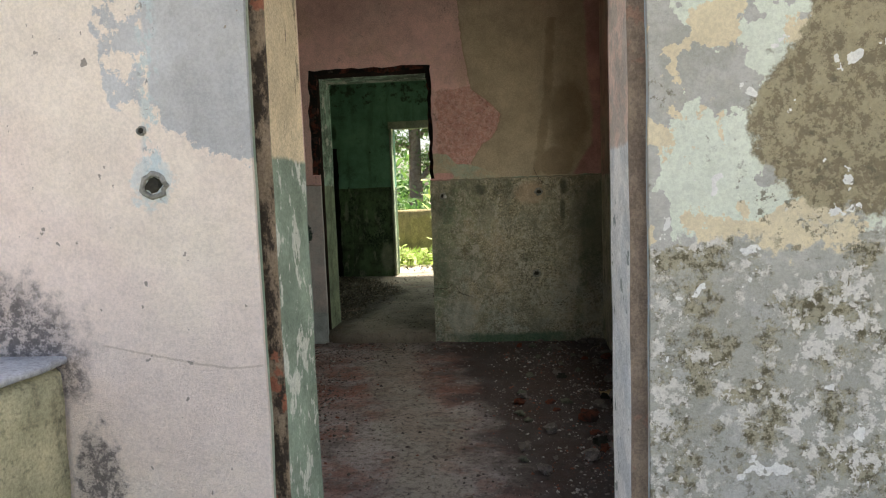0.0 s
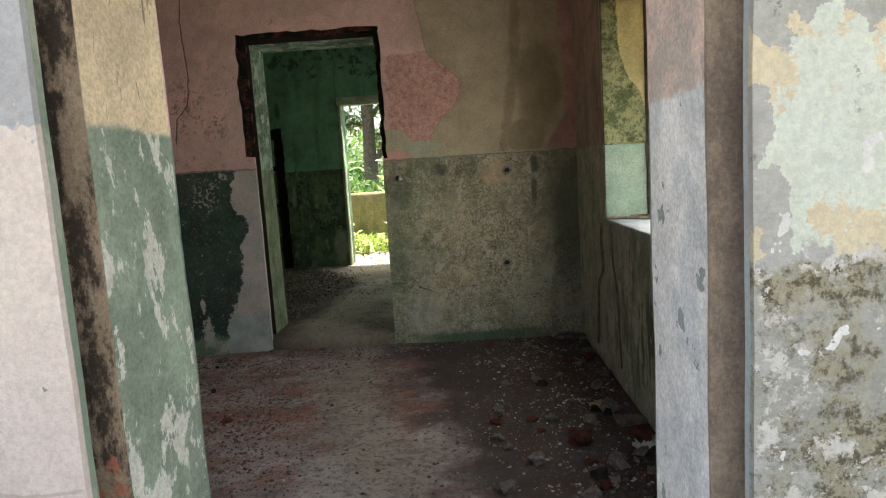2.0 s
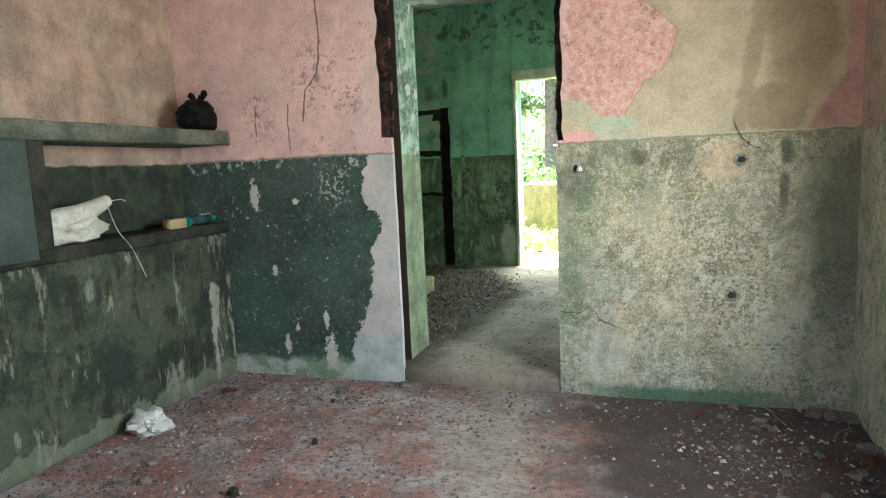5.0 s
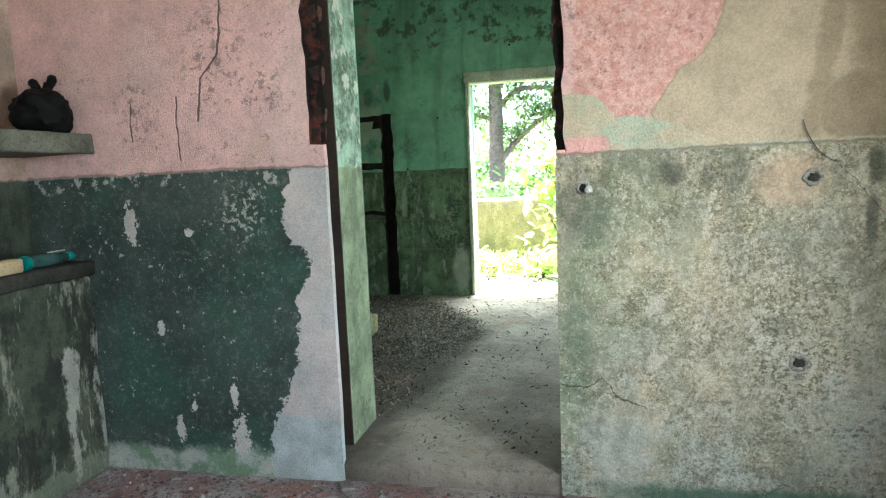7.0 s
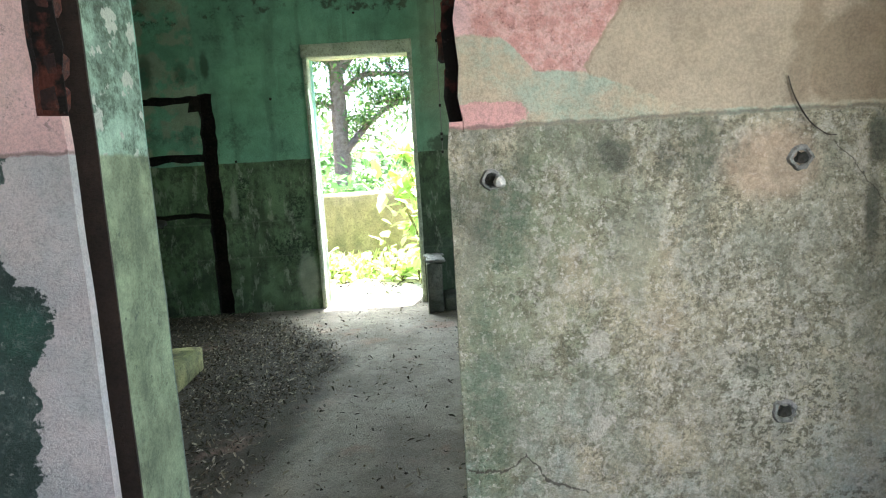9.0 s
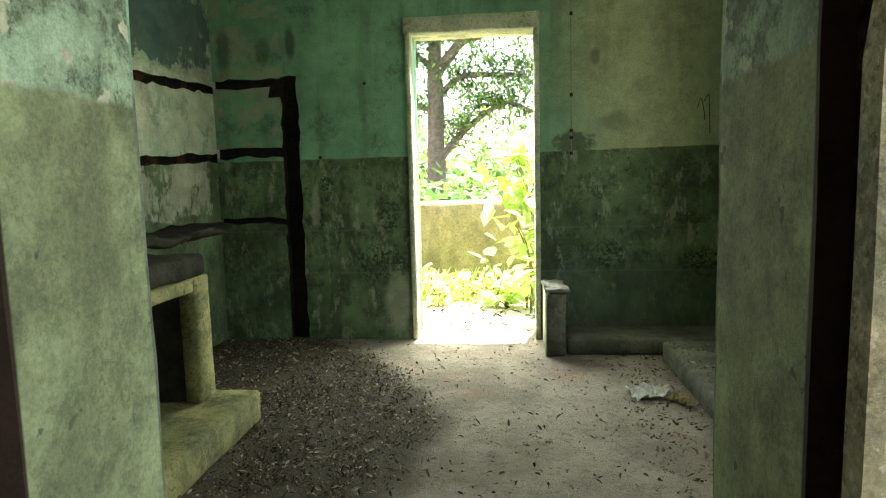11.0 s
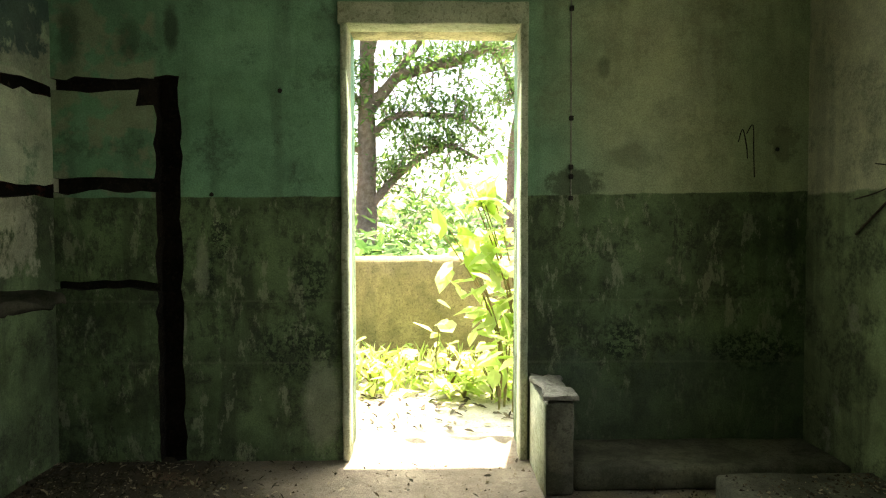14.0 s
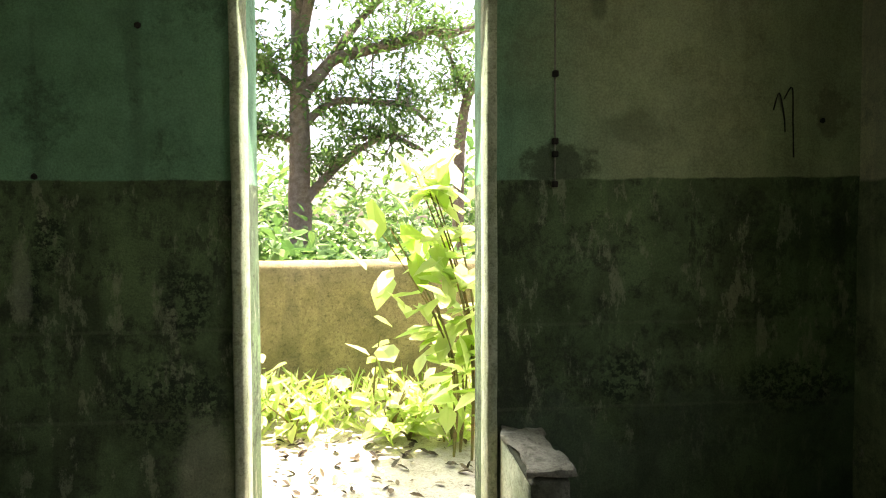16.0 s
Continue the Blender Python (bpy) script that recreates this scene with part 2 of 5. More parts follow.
    pale = m.both(m.step(m.noise(34, 8, 0.75, shift=(9, 1, 1)), 0.51, 0.55), m.step(m.noise(3, 6, 0.7, shift=(1, 8, 8)), 0.45, 0.55))
    bare = m.mix(m.mul(pale, 0.45), bare, (0.58, 0.54, 0.45))
    for cx, cz, ru, rz, f in ((-0.10, 1.26, 0.045, 0.045, 0.75), (0.04, 1.25, 0.04, 0.035, 0.5), (0.57, 1.27, 0.03, 0.06, 0.8), (0.56, 1.08, 0.02, 0.10, 0.7), (-0.41, 1.16, 0.10, 0.12, 0.45), (0.26, 0.70, 0.05, 0.04, 0.4)):
        bare = m.mix(m.mul(m.blob(x, cx, cz, ru, rz, 0.3, 8, 0.4), f), bare, (0.07, 0.08, 0.06))
    for cx, cz, ru, rz in ((0.68, 0.20, 0.035, 0.26), (-0.37, 1.10, 0.06, 0.15), (-0.44, 0.62, 0.05, 0.3), (0.72, 0.62, 0.03, 0.2)):
        bare = m.mix(m.mul(m.both(m.blob(x, cx, cz, ru, rz, 0.7, 8, 0.5), m.step(m.noise(30, 7, 0.75, shift=(2, 1, 5)), 0.40, 0.54)), 0.5), bare, (0.10, 0.16, 0.10))
    bare = m.mix(m.mul(m.blob(x, 0.30, 1.22, 0.12, 0.09, 0.25, 5, 0.3), 0.6), bare, (0.50, 0.36, 0.25))
    bare = m.mix(m.mul(m.blob(x, 0.80, 0.85, 0.13, 0.5, 0.3, 3, 0.5), 0.7), bare, (0.10, 0.12, 0.085))
    bare = m.mix(m.mul(m.both(m.edge(z, 1.20, 0.10, 5, 0.05), m.step(m.noise(5, 8, 0.75, stretch=(1, 1, 0.5), shift=(3, 3, 6)), 0.47, 0.58)), 0.6), bare, (0.16, 0.17, 0.12))
    for cz in (0.77, 0.56):
        bare = m.mix(m.mul(m.blob(x, -0.15, cz, 0.032, 0.045, 1.0, 14, 0.2), 0.5), bare, (0.66, 0.61, 0.52))
    bare = m.mix(m.mul(m.both(inv(m.edge(z, 0.07, 0.025, 5, 0.02)), m.blob(x, 0.15, 0.05, 0.5, 0.12, 0.5, 5, 0.5)), 0.8), bare, (0.06, 0.14, 0.09))
    split = m.crack(z, x, 0.005, (-0.51, 0.46), (-0.40, 0.45), (-0.35, 0.50), (-0.30, 0.42), (-0.18, 0.37), wobble=0.07)
    split = m.either(split, m.crack(z, x, 0.003, (0.45, 1.27), (0.50, 1.22), (0.56, 1.15), (0.60, 1.10), wobble=0.08))
    bare = m.mix(m.mul(split, 0.8), bare, (0.07, 0.06, 0.045))
    # dark oil paint on the other side, worn grey in the middle, flaked to plaster by the door
    dark = m.vary(DARKPAINT, 0.75, 1.35, 2.5)
    dark = m.mix(m.step(m.noise(1.7, 6, 0.65, shift=(7, 1, 1)), 0.46, 0.66), dark, (0.085, 0.10, 0.09))
    dark = m.mix(m.mul(m.step(m.noise(2.4, 6, 0.65, shift=(2, 8, 1)), 0.50, 0.66), 0.8), dark, (0.045, 0.105, 0.075))
    dark = m.mix(m.mul(m.step(m.noise(50, 6, 0.8), 0.52, 0.60), 0.5), dark, (0.16, 0.18, 0.155))
    chips = m.step(m.noise(34, 4, 0.6, shift=(2, 2, 2)), 0.66, 0.68)
    dark = m.mix(m.mul(chips, 0.8), dark, (0.45, 0.43, 0.38))
    for cx, cz, ru, rz in ((-2.36, 1.13, 0.030, 0.085), (-1.92, 0.37, 0.018, 0.06), (-2.20, 0.20, 0.018, 0.06), (-1.90, 0.15, 0.036, 0.11), (-2.12, 0.31, 0.015, 0.025), (-2.07, 1.09, 0.018, 0.018), (-2.25, 0.67, 0.016, 0.03)):
        dark = m.mix(m.blob(x, cx, cz, ru, rz, 1.0, 16, 0.06), dark, (0.55, 0.52, 0.48))
    flakes = m.both(m.step(m.noise(32, 5, 0.65, shift=(3, 1, 7)), 0.53, 0.56), m.blob(x, -1.82, 1.17, 0.10, 0.13, 0.3, 6, 0.3))
    flakes = m.either(flakes, m.both(m.step(m.noise(15, 5, 0.65, shift=(3, 8, 7)), 0.55, 0.58), m.edge(z, DADO - 0.06, 0.03, 9)))
    dark = m.mix(m.mul(flakes, 0.8), dark, (0.46, 0.45, 0.41))
    foot = inv(m.edge(z, 0.11, 0.06, 6, 0.03))
    dark = m.mix(m.mul(foot, 0.9), dark, m.mix(m.step(m.noise(9, 6, 0.7), 0.42, 0.58), (0.20, 0.30, 0.19), (0.48, 0.49, 0.44)))
    edge_x = m.curve(z, (0.0, -1.76), (0.25, -1.73), (0.38, -1.66), (0.63, -1.59), (0.82, -1.58), (0.94, -1.52), (1.00, -1.55), (1.08, -1.64), (1.27, -1.61), (1.34, -1.58))
    scar = m.edge(m.op("SUBTRACT", x, edge_x), 0.0, 0.045, 13, 0.004)
    plaster = m.mix(m.step(m.noise(4, 6, 0.65), 0.4, 0.6), (0.56, 0.50, 0.47), (0.47, 0.46, 0.44))
    plaster = m.mix(inv(m.edge(m.add(z, m.mul(x, 0.1)), 0.12, 0.02, 5, 0.015)), plaster, m.vary((0.42, 0.47, 0.46), 0.85, 1.15, 6))
    dark = m.mix(scar, dark, plaster)
    dado = m.mix(m.step(x, -1.0, -0.9), dark, bare)
    line = m.edge(z, DADO, 0.008, 8, 0.004)
    rim = m.both(line, inv(m.edge(z, DADO + 0.010, 0.012, 8, 0.004)))
    color = m.mix(line, dado, up)
    color = m.mix(m.mul(rim, 0.6), color, (0.10, 0.09, 0.07))
    h = m.add(m.add(m.mul(m.mul(inv(right), line), 1.2), m.mul(scar, -1.0)), m.mul(m.add(cracks, split), -2.0))
    return m.done(color, 0.92, 0.6, h, mottle=0.85)


def mat_wall_entrance():
    m = Mat("weathered limewash over grey plaster")
    x, z = m.x, m.z
    left = m.vary((0.78, 0.67, 0.60), 0.95, 1.06, 1.3)
    left = m.mix(m.mul(m.step(m.noise(1.1, 4, 0.6, shift=(3, 1, 4)), 0.45, 0.65), 0.6), left, (0.80, 0.74, 0.63))
    grey = m.vary((0.50, 0.51, 0.51), 0.88, 1.12, 4)
    gm = m.both(m.edge(m.op("SUBTRACT", z, m.curve(x, (-0.76, 1.52), (-0.73, 1.47), (-0.69, 1.42), (-0.60, 1.37), (-0.50, 1.345), (-0.3, 1.34))), 0.0, 0.045, 16, 0.004), m.edge(x, -0.735, 0.01, 9, 0.004))
    gm = m.either(gm, m.both(m.blob(x, -0.79, 1.66, 0.07, 0.20, 0.3, 7), m.step(m.noise(16, 7, 0.7, shift=(1, 1, 8)), 0.48, 0.51)))
    left = m.mix(gm, left, grey)
    flaky = m.both(m.step(m.noise(20, 7, 0.7, stretch=(1, 1, 0.6), shift=(6, 1, 1)), 0.47, 0.51), m.op("SUBTRACT", 1.0, m.step(m.op("ABSOLUTE", m.add(x, 0.73)), 0.015, 0.035)))
    flaky = m.both(flaky, m.step(z, 1.20, 1.26))
    left = m.mix(m.mul(flaky, 0.8), left, (0.52, 0.60, 0.60))
    left = m.mix(m.mul(m.both(m.step(m.noise(26, 7, 0.75, shift=(6, 4, 1)), 0.57, 0.60), flaky), 0.8), left, (0.22, 0.20, 0.18))
    left = m.mix(m.mul(m.crack(z, x, 0.004, (-0.90, 0.90), (-0.70, 0.86), (-0.58, 0.84), (-0.49, 0.845), wobble=0.02), 0.5), left, (0.45, 0.36, 0.28))
    left = m.mix(m.mul(m.blob(x, -0.735, 1.295, 0.055, 0.06, 0.8, 12, 0.2), 0.55), left, (0.54, 0.64, 0.66))
    damp = m.blob(x, -1.22, 0.88, 0.26, 0.20, 0.35, 5, 0.25)
    damp = m.either(damp, m.blob(x, -0.93, 0.55, 0.06, 0.14, 0.5, 6, 0.2))
    darkening = m.step(m.noise(40, 6, 0.8), 0.42, 0.56)
    left = m.mix(m.mul(damp, m.add(m.mul(darkening, 0.6), 0.3)), left, (0.11, 0.10, 0.10))
    left = specks(m, left, (0.33, 0.29, 0.25), 30, 0.705, 0.72)
    base = m.mix(m.step(m.noise(6, 8, 0.75), 0.42, 0.58), (0.42, 0.42, 0.37), (0.50, 0.50, 0.46))
    mint = m.step(m.noise(4.2, 8, 0.62, shift=(8, 2, 3)), 0.525, 0.53)
    mint = m.both(mint, m.edge(z, 1.12, 0.10, 5))
    right = m.mix(mint, base, (0.70, 0.75, 0.64))
    cream = m.both(m.step(m.noise(5, 8, 0.6, shift=(1, 9, 5)), 0.535, 0.54), m.edge(z, 1.1, 0.1, 5))
    right = m.mix(cream, right, (0.72, 0.64, 0.45))
    brown = m.blob(x, 0.87, 1.37, 0.24, 0.21, 0.16, 3.5, 0.03)
    brown = m.either(brown, m.blob(x, 0.93, 1.55, 0.20, 0.20, 0.16, 3.5, 0.03))
    rough = m.mix(m.step(m.noise(30, 8, 0.8), 0.45, 0.53), (0.23, 0.195, 0.125), (0.38, 0.335, 0.215))
    right = m.mix(brown, right, rough)
    lowz = m.op("SUBTRACT", 1.0, m.edge(m.add(z, m.mul(x, -0.12)), 1.06, 0.07, 4))
    crust = m.both(lowz, m.step(m.add(m.noise(4.5, 9, 0.75, shift=(4, 4, 4)), m.mul(x, 0.10)), 0.50, 0.54))
    flake = m.both(m.step(m.noise(30, 9, 0.75, shift=(3, 3, 1)), 0.51, 0.53), m.step(m.noise(6, 6, 0.7, shift=(3, 9, 1)), 0.44, 0.52))
    dark = m.mix(m.step(m.noise(48, 6, 0.8), 0.44, 0.54), (0.13, 0.115, 0.07), (0.38, 0.35, 0.25))
    dark = m.mix(m.mul(m.step(m.noise(7, 8, 0.75, shift=(6, 6, 2)), 0.44, 0.52), 0.85), dark, (0.43, 0.43, 0.38))
    tone = m.mix(flake, dark, (0.70, 0.68, 0.62))
    right = m.mix(crust, right, tone)
    chips = m.step(m.noise(13, 4, 0.5, shift=(2, 7, 9)), 0.67, 0.675)
    right = m.mix(chips, right, (0.80, 0.80, 0.76))
    pocks = m.both(m.step(m.noise(36, 6, 0.75, shift=(2, 2, 9)), 0.56, 0.60), m.step(m.noise(3, 6, 0.7, shift=(7, 7, 7)), 0.46, 0.55))
    right = m.mix(m.mul(pocks, 0.8), right, (0.16, 0.14, 0.09))
    color = m.mix(m.step(x, -0.05, 0.05), left, right)
    strip = m.step(m.y, 1.430, 1.434)
    green = m.mix(m.step(m.noise(10, 6, 0.7, stretch=(1, 1, 0.25)), 0.45, 0.55), (0.25, 0.32, 0.24), (0.40, 0.44, 0.34))
    pale = m.mix(m.step(m.noise(10, 6, 0.7, stretch=(1, 1, 0.25)), 0.45, 0.55), (0.55, 0.52, 0.48), (0.50, 0.57, 0.58))
    color = m.mix(strip, color, m.mix(m.step(x, -0.05, 0.05), green, pale))
    return m.done(color, 0.93, 0.5, m.add(m.add(m.mul(crust, 1.2), m.mul(flake, 0.8)), m.mul(gm, -0.5)), mottle=0.5)


def mat_jamb_entrance():
    m = Mat("peeling cream and green door reveal paint")
    x, z = m.x, m.z
    hi_l = m.vary((0.66, 0.54, 0.36), 0.85, 1.1, 5)
    hi_l = m.mix(m.step(m.noise(22, 7, 0.7, stretch=(1, 1, 0.3)), 0.60, 0.63), hi_l, (0.24, 0.20, 0.14))
    hi_r = m.mix(m.step(m.noise(9, 8, 0.7), 0.45, 0.55), (0.66, 0.52, 0.45), (0.50, 0.44, 0.39))
    lo_l = m.vary((0.24, 0.30, 0.23), 0.8, 1.2, 5)
    lo_l = m.mix(m.step(m.noise(16, 9, 0.72, stretch=(1, 1, 0.6)), 0.54, 0.56), lo_l, (0.56, 0.57, 0.50))
    lo_r = m.mix(m.step(m.noise(6, 5, 0.6), 0.45, 0.55), (0.62, 0.64, 0.64), (0.76, 0.76, 0.74))
    lo_r = m.mix(m.step(m.noise(12, 4, 0.6, shift=(2, 1, 1)), 0.655, 0.67), lo_r, (0.30, 0.34, 0.32))
    side = m.step(x, -0.05, 0.05)
    line = m.edge(z, DADO, 0.01, 8)
    color = m.mix(line, m.mix(side, lo_l, lo_r), m.mix(side, hi_l, hi_r))
    slot = m.op("SUBTRACT", 1.0, m.step(m.y, 1.499, 1.503))
    rotten = m.mix(m.step(m.noise(16, 8, 0.75, stretch=(1, 1, 0.5)), 0.44, 0.56), (0.05, 0.038, 0.028), (0.30, 0.23, 0.16))
    rotten = m.mix(m.step(m.noise(7, 4, 0.6), 0.60, 0.63), rotten, (0.32, 0.13, 0.08))
    rotten = m.mix(m.mul(side, 0.6), rotten, (0.36, 0.28, 0.22))
    color = m.mix(slot, color, rotten)
    room = m.step(m.y, 1.752, 1.757)
    back = m.mix(line, grime(m, m.vary((0.20, 0.25, 0.20))), m.vary(PINK))
    return m.done(m.mix(room, color, back), 0.9, 0.4)


def mat_jamb_middle():
    m = Mat("mossy green door reveal paint")
    z = m.z
    hi = m.vary((0.32, 0.45, 0.34), 0.6, 1.25, 6)
    hi = grime(m, hi, 0.8, (0.06, 0.08, 0.05), 0.48, 0.6, 6, shift=(1, 5, 1))
    hi = m.mix(m.step(m.noise(9, 5, 0.6, shift=(5, 5, 5)), 0.57, 0.6), hi, (0.48, 0.50, 0.42))
    lo = m.vary((0.23, 0.28, 0.17), 0.7, 1.25, 5)
    lo = grime(m, lo, 0.5, (0.07, 0.08, 0.05), 0.52, 0.66, 7)
    lo = specks(m, lo, (0.10, 0.12, 0.08), 20, 0.66, 0.7)
    front = m.mix(m.edge(z, DADO, 0.012, 8), lo, hi)
    kit_lo = grime(m, m.vary((0.16, 0.20, 0.16)), 0.7)
    kit = m.mix(m.edge(z, DADO + 0.02, 0.01, 8), kit_lo, m.vary(MINT))
    slot = m.op("SUBTRACT", 1.0, m.step(m.y, 5.378, 5.384))
    front = m.mix(slot, front, m.mix(m.noise(15, 5, 0.7), (0.012, 0.010, 0.008), (0.045, 0.028, 0.02)))
    return m.done(m.mix(m.step(m.y, 5.690, 5.695), front, kit), 0.9, 0.4)


def mat_chase():
    m = Mat("broken brick and dark mortar")
    c = m.mix(m.step(m.noise(9, 5, 0.6), 0.5, 0.62), (0.018, 0.014, 0.011), (0.13, 0.04, 0.025))
    c = m.mix(m.step(m.noise(20, 4, 0.6), 0.62, 0.7), c, (0.08, 0.065, 0.05))
    return m.done(c, 0.95, 0.9, None, 0.02)


def mat_groove():
    m = Mat("rotten timber and mortar in the frame slot")
    c = m.mix(m.step(m.noise(14, 5, 0.6, stretch=(1, 1, 0.3)), 0.45, 0.6), (0.07, 0.055, 0.04), (0.26, 0.20, 0.14))
    return m.done(c, 0.95, 0.9, None, 0.02)


def mat_wall_side():
    """The long side walls: the sitting room has pink, the kitchen green."""
    m = Mat("stained side wall paint")
    x, z, y = m.x, m.z, m.y
    hi = m.mix(m.step(m.noise(2.2, 5, 0.6), 0.42, 0.6), (0.60, 0.42, 0.36), (0.50, 0.42, 0.34))
    hi = grime(m, hi, 0.5, (0.16, 0.12, 0.09), 0.5, 0.7, 5)
    lo = m.mix(m.step(m.noise(2.5, 8, 0.7), 0.42, 0.6), (0.50, 0.50, 0.36), (0.62, 0.59, 0.49))
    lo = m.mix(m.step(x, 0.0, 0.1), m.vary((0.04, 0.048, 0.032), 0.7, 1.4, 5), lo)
    runs = m.step(m.noise(7, 8, 0.75, stretch=(1, 1, 0.22), shift=(3, 3, 3)), 0.52, 0.60)
    lo = m.mix(m.mul(runs, 0.65), lo, (0.17, 0.20, 0.13))
    tails = m.both(m.step(m.noise(11, 6, 0.7, stretch=(1, 1, 0.16), shift=(1, 5, 3)), 0.50, 0.57), m.blob(y, 3.2, 0.42, 0.9, 0.34, 0.3, 3, 0.5))
    lo = m.mix(m.mul(tails, 0.85), lo, (0.07, 0.08, 0.055))
    lo = m.mix(m.mul(m.both(m.edge(z, 0.66, 0.06, 4, 0.08), m.op("SUBTRACT", 1.0, m.step(y, 4.2, 4.5))), 0.2), lo, (0.24, 0.22, 0.15))
    moss = m.step(m.noise(3.2, 9, 0.75, shift=(2, 6, 6)), 0.50, 0.60)
    lo = m.mix(m.mul(moss, 0.5), lo, (0.24, 0.30, 0.19))
    lo = m.mix(m.mul(m.both(m.step(m.noise(10, 8, 0.75, stretch=(1, 1, 0.5)), 0.55, 0.60), m.step(x, 0.0, 0.1)), 0.7), lo, (0.66, 0.65, 0.54))
    lo = m.mix(m.mul(m.step(m.noise(30, 7, 0.8, shift=(1, 2, 3)), 0.54, 0.60), 0.6), lo, (0.12, 0.12, 0.09))
    # left wall: shelf niche shade put into the low colour, upper part mixed browner
    darkening = m.op("SUBTRACT", 1.0, m.step(x, 0.0, 0.1))
    hi = m.mix(m.mul(darkening, 0.6), hi, m.vary((0.30, 0.21, 0.155), 0.6, 1.4, 5))
    lo = m.mix(m.mul(darkening, 0.75), lo, m.vary((0.028, 0.034, 0.025), 0.7, 1.5, 6))
    room = m.mix(m.edge(z, DADO, 0.012, 8), lo, hi)
    ghi = m.mix(m.step(m.noise(1.8, 5, 0.6, shift=(1, 1, 1)), 0.42, 0.6), (0.25, 0.36, 0.26), (0.38, 0.40, 0.32))
    ghi = m.mix(m.step(x, 0.0, 0.1), ghi, m.vary((0.64, 0.63, 0.48), 0.85, 1.1, 2))
    stain = m.both(m.blob(y, 8.25, 2.22, 0.8, 0.28, 0.5, 4, 0.1), m.op("SUBTRACT", 1.0, m.step(x, 0, 0.1)))
    ghi = grime(m, ghi, 0.45, (0.08, 0.12, 0.10), 0.52, 0.68, 3.5)
    bare = m.both(m.step(m.noise(3.5, 6, 0.65, shift=(9, 2, 2)), 0.47, 0.52), m.op("SUBTRACT", 1.0, m.step(m.x, 0, 0.1)))
    ghi = m.mix(m.mul(bare, 0.8), ghi, (0.40, 0.50, 0.36))
    ghi = m.mix(m.mul(stain, 0.85), ghi, (0.05, 0.10, 0.10))
    burst = m.both(m.both(m.step(y, 7.62, 7.66), m.op("SUBTRACT", 1.0, m.step(x, 0, 0.1))), m.op("SUBTRACT", 1.0, m.edge(z, 1.90, 0.02, 5)))
    ghi = m.mix(m.mul(m.both(burst, m.step(m.noise(4, 7, 0.7, shift=(5, 3, 1)), 0.40, 0.52)), 0.85), ghi, m.vary((0.56, 0.60, 0.48), 0.8, 1.1, 5))
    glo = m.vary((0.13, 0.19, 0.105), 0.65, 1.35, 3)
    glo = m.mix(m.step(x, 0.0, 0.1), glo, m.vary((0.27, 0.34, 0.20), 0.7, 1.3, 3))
    glo = grime(m, glo, 0.7, (0.045, 0.05, 0.04), 0.50, 0.66, 4)
    glo = m.mix(m.mul(m.step(m.noise(6, 6, 0.7, shift=(3, 7, 3)), 0.58, 0.66), 0.6), glo, (0.36, 0.37, 0.31))
    patch = m.both(m.both(burst, m.edge(z, 1.0, 0.04, 5)), m.step(m.noise(4, 8, 0.72, stretch=(1, 1, 0.7), shift=(5, 6, 1)), 0.45, 0.53))
    glo = m.mix(m.mul(patch, 0.8), glo, m.vary((0.46, 0.46, 0.37), 0.75, 1.15, 6))
    kit = m.mix(m.edge(z, DADO + 0.02, 0.012, 8), glo, ghi)
    return m.done(m.mix(m.step(y, 5.38, 5.4), room, kit), 0.92, 0.5)


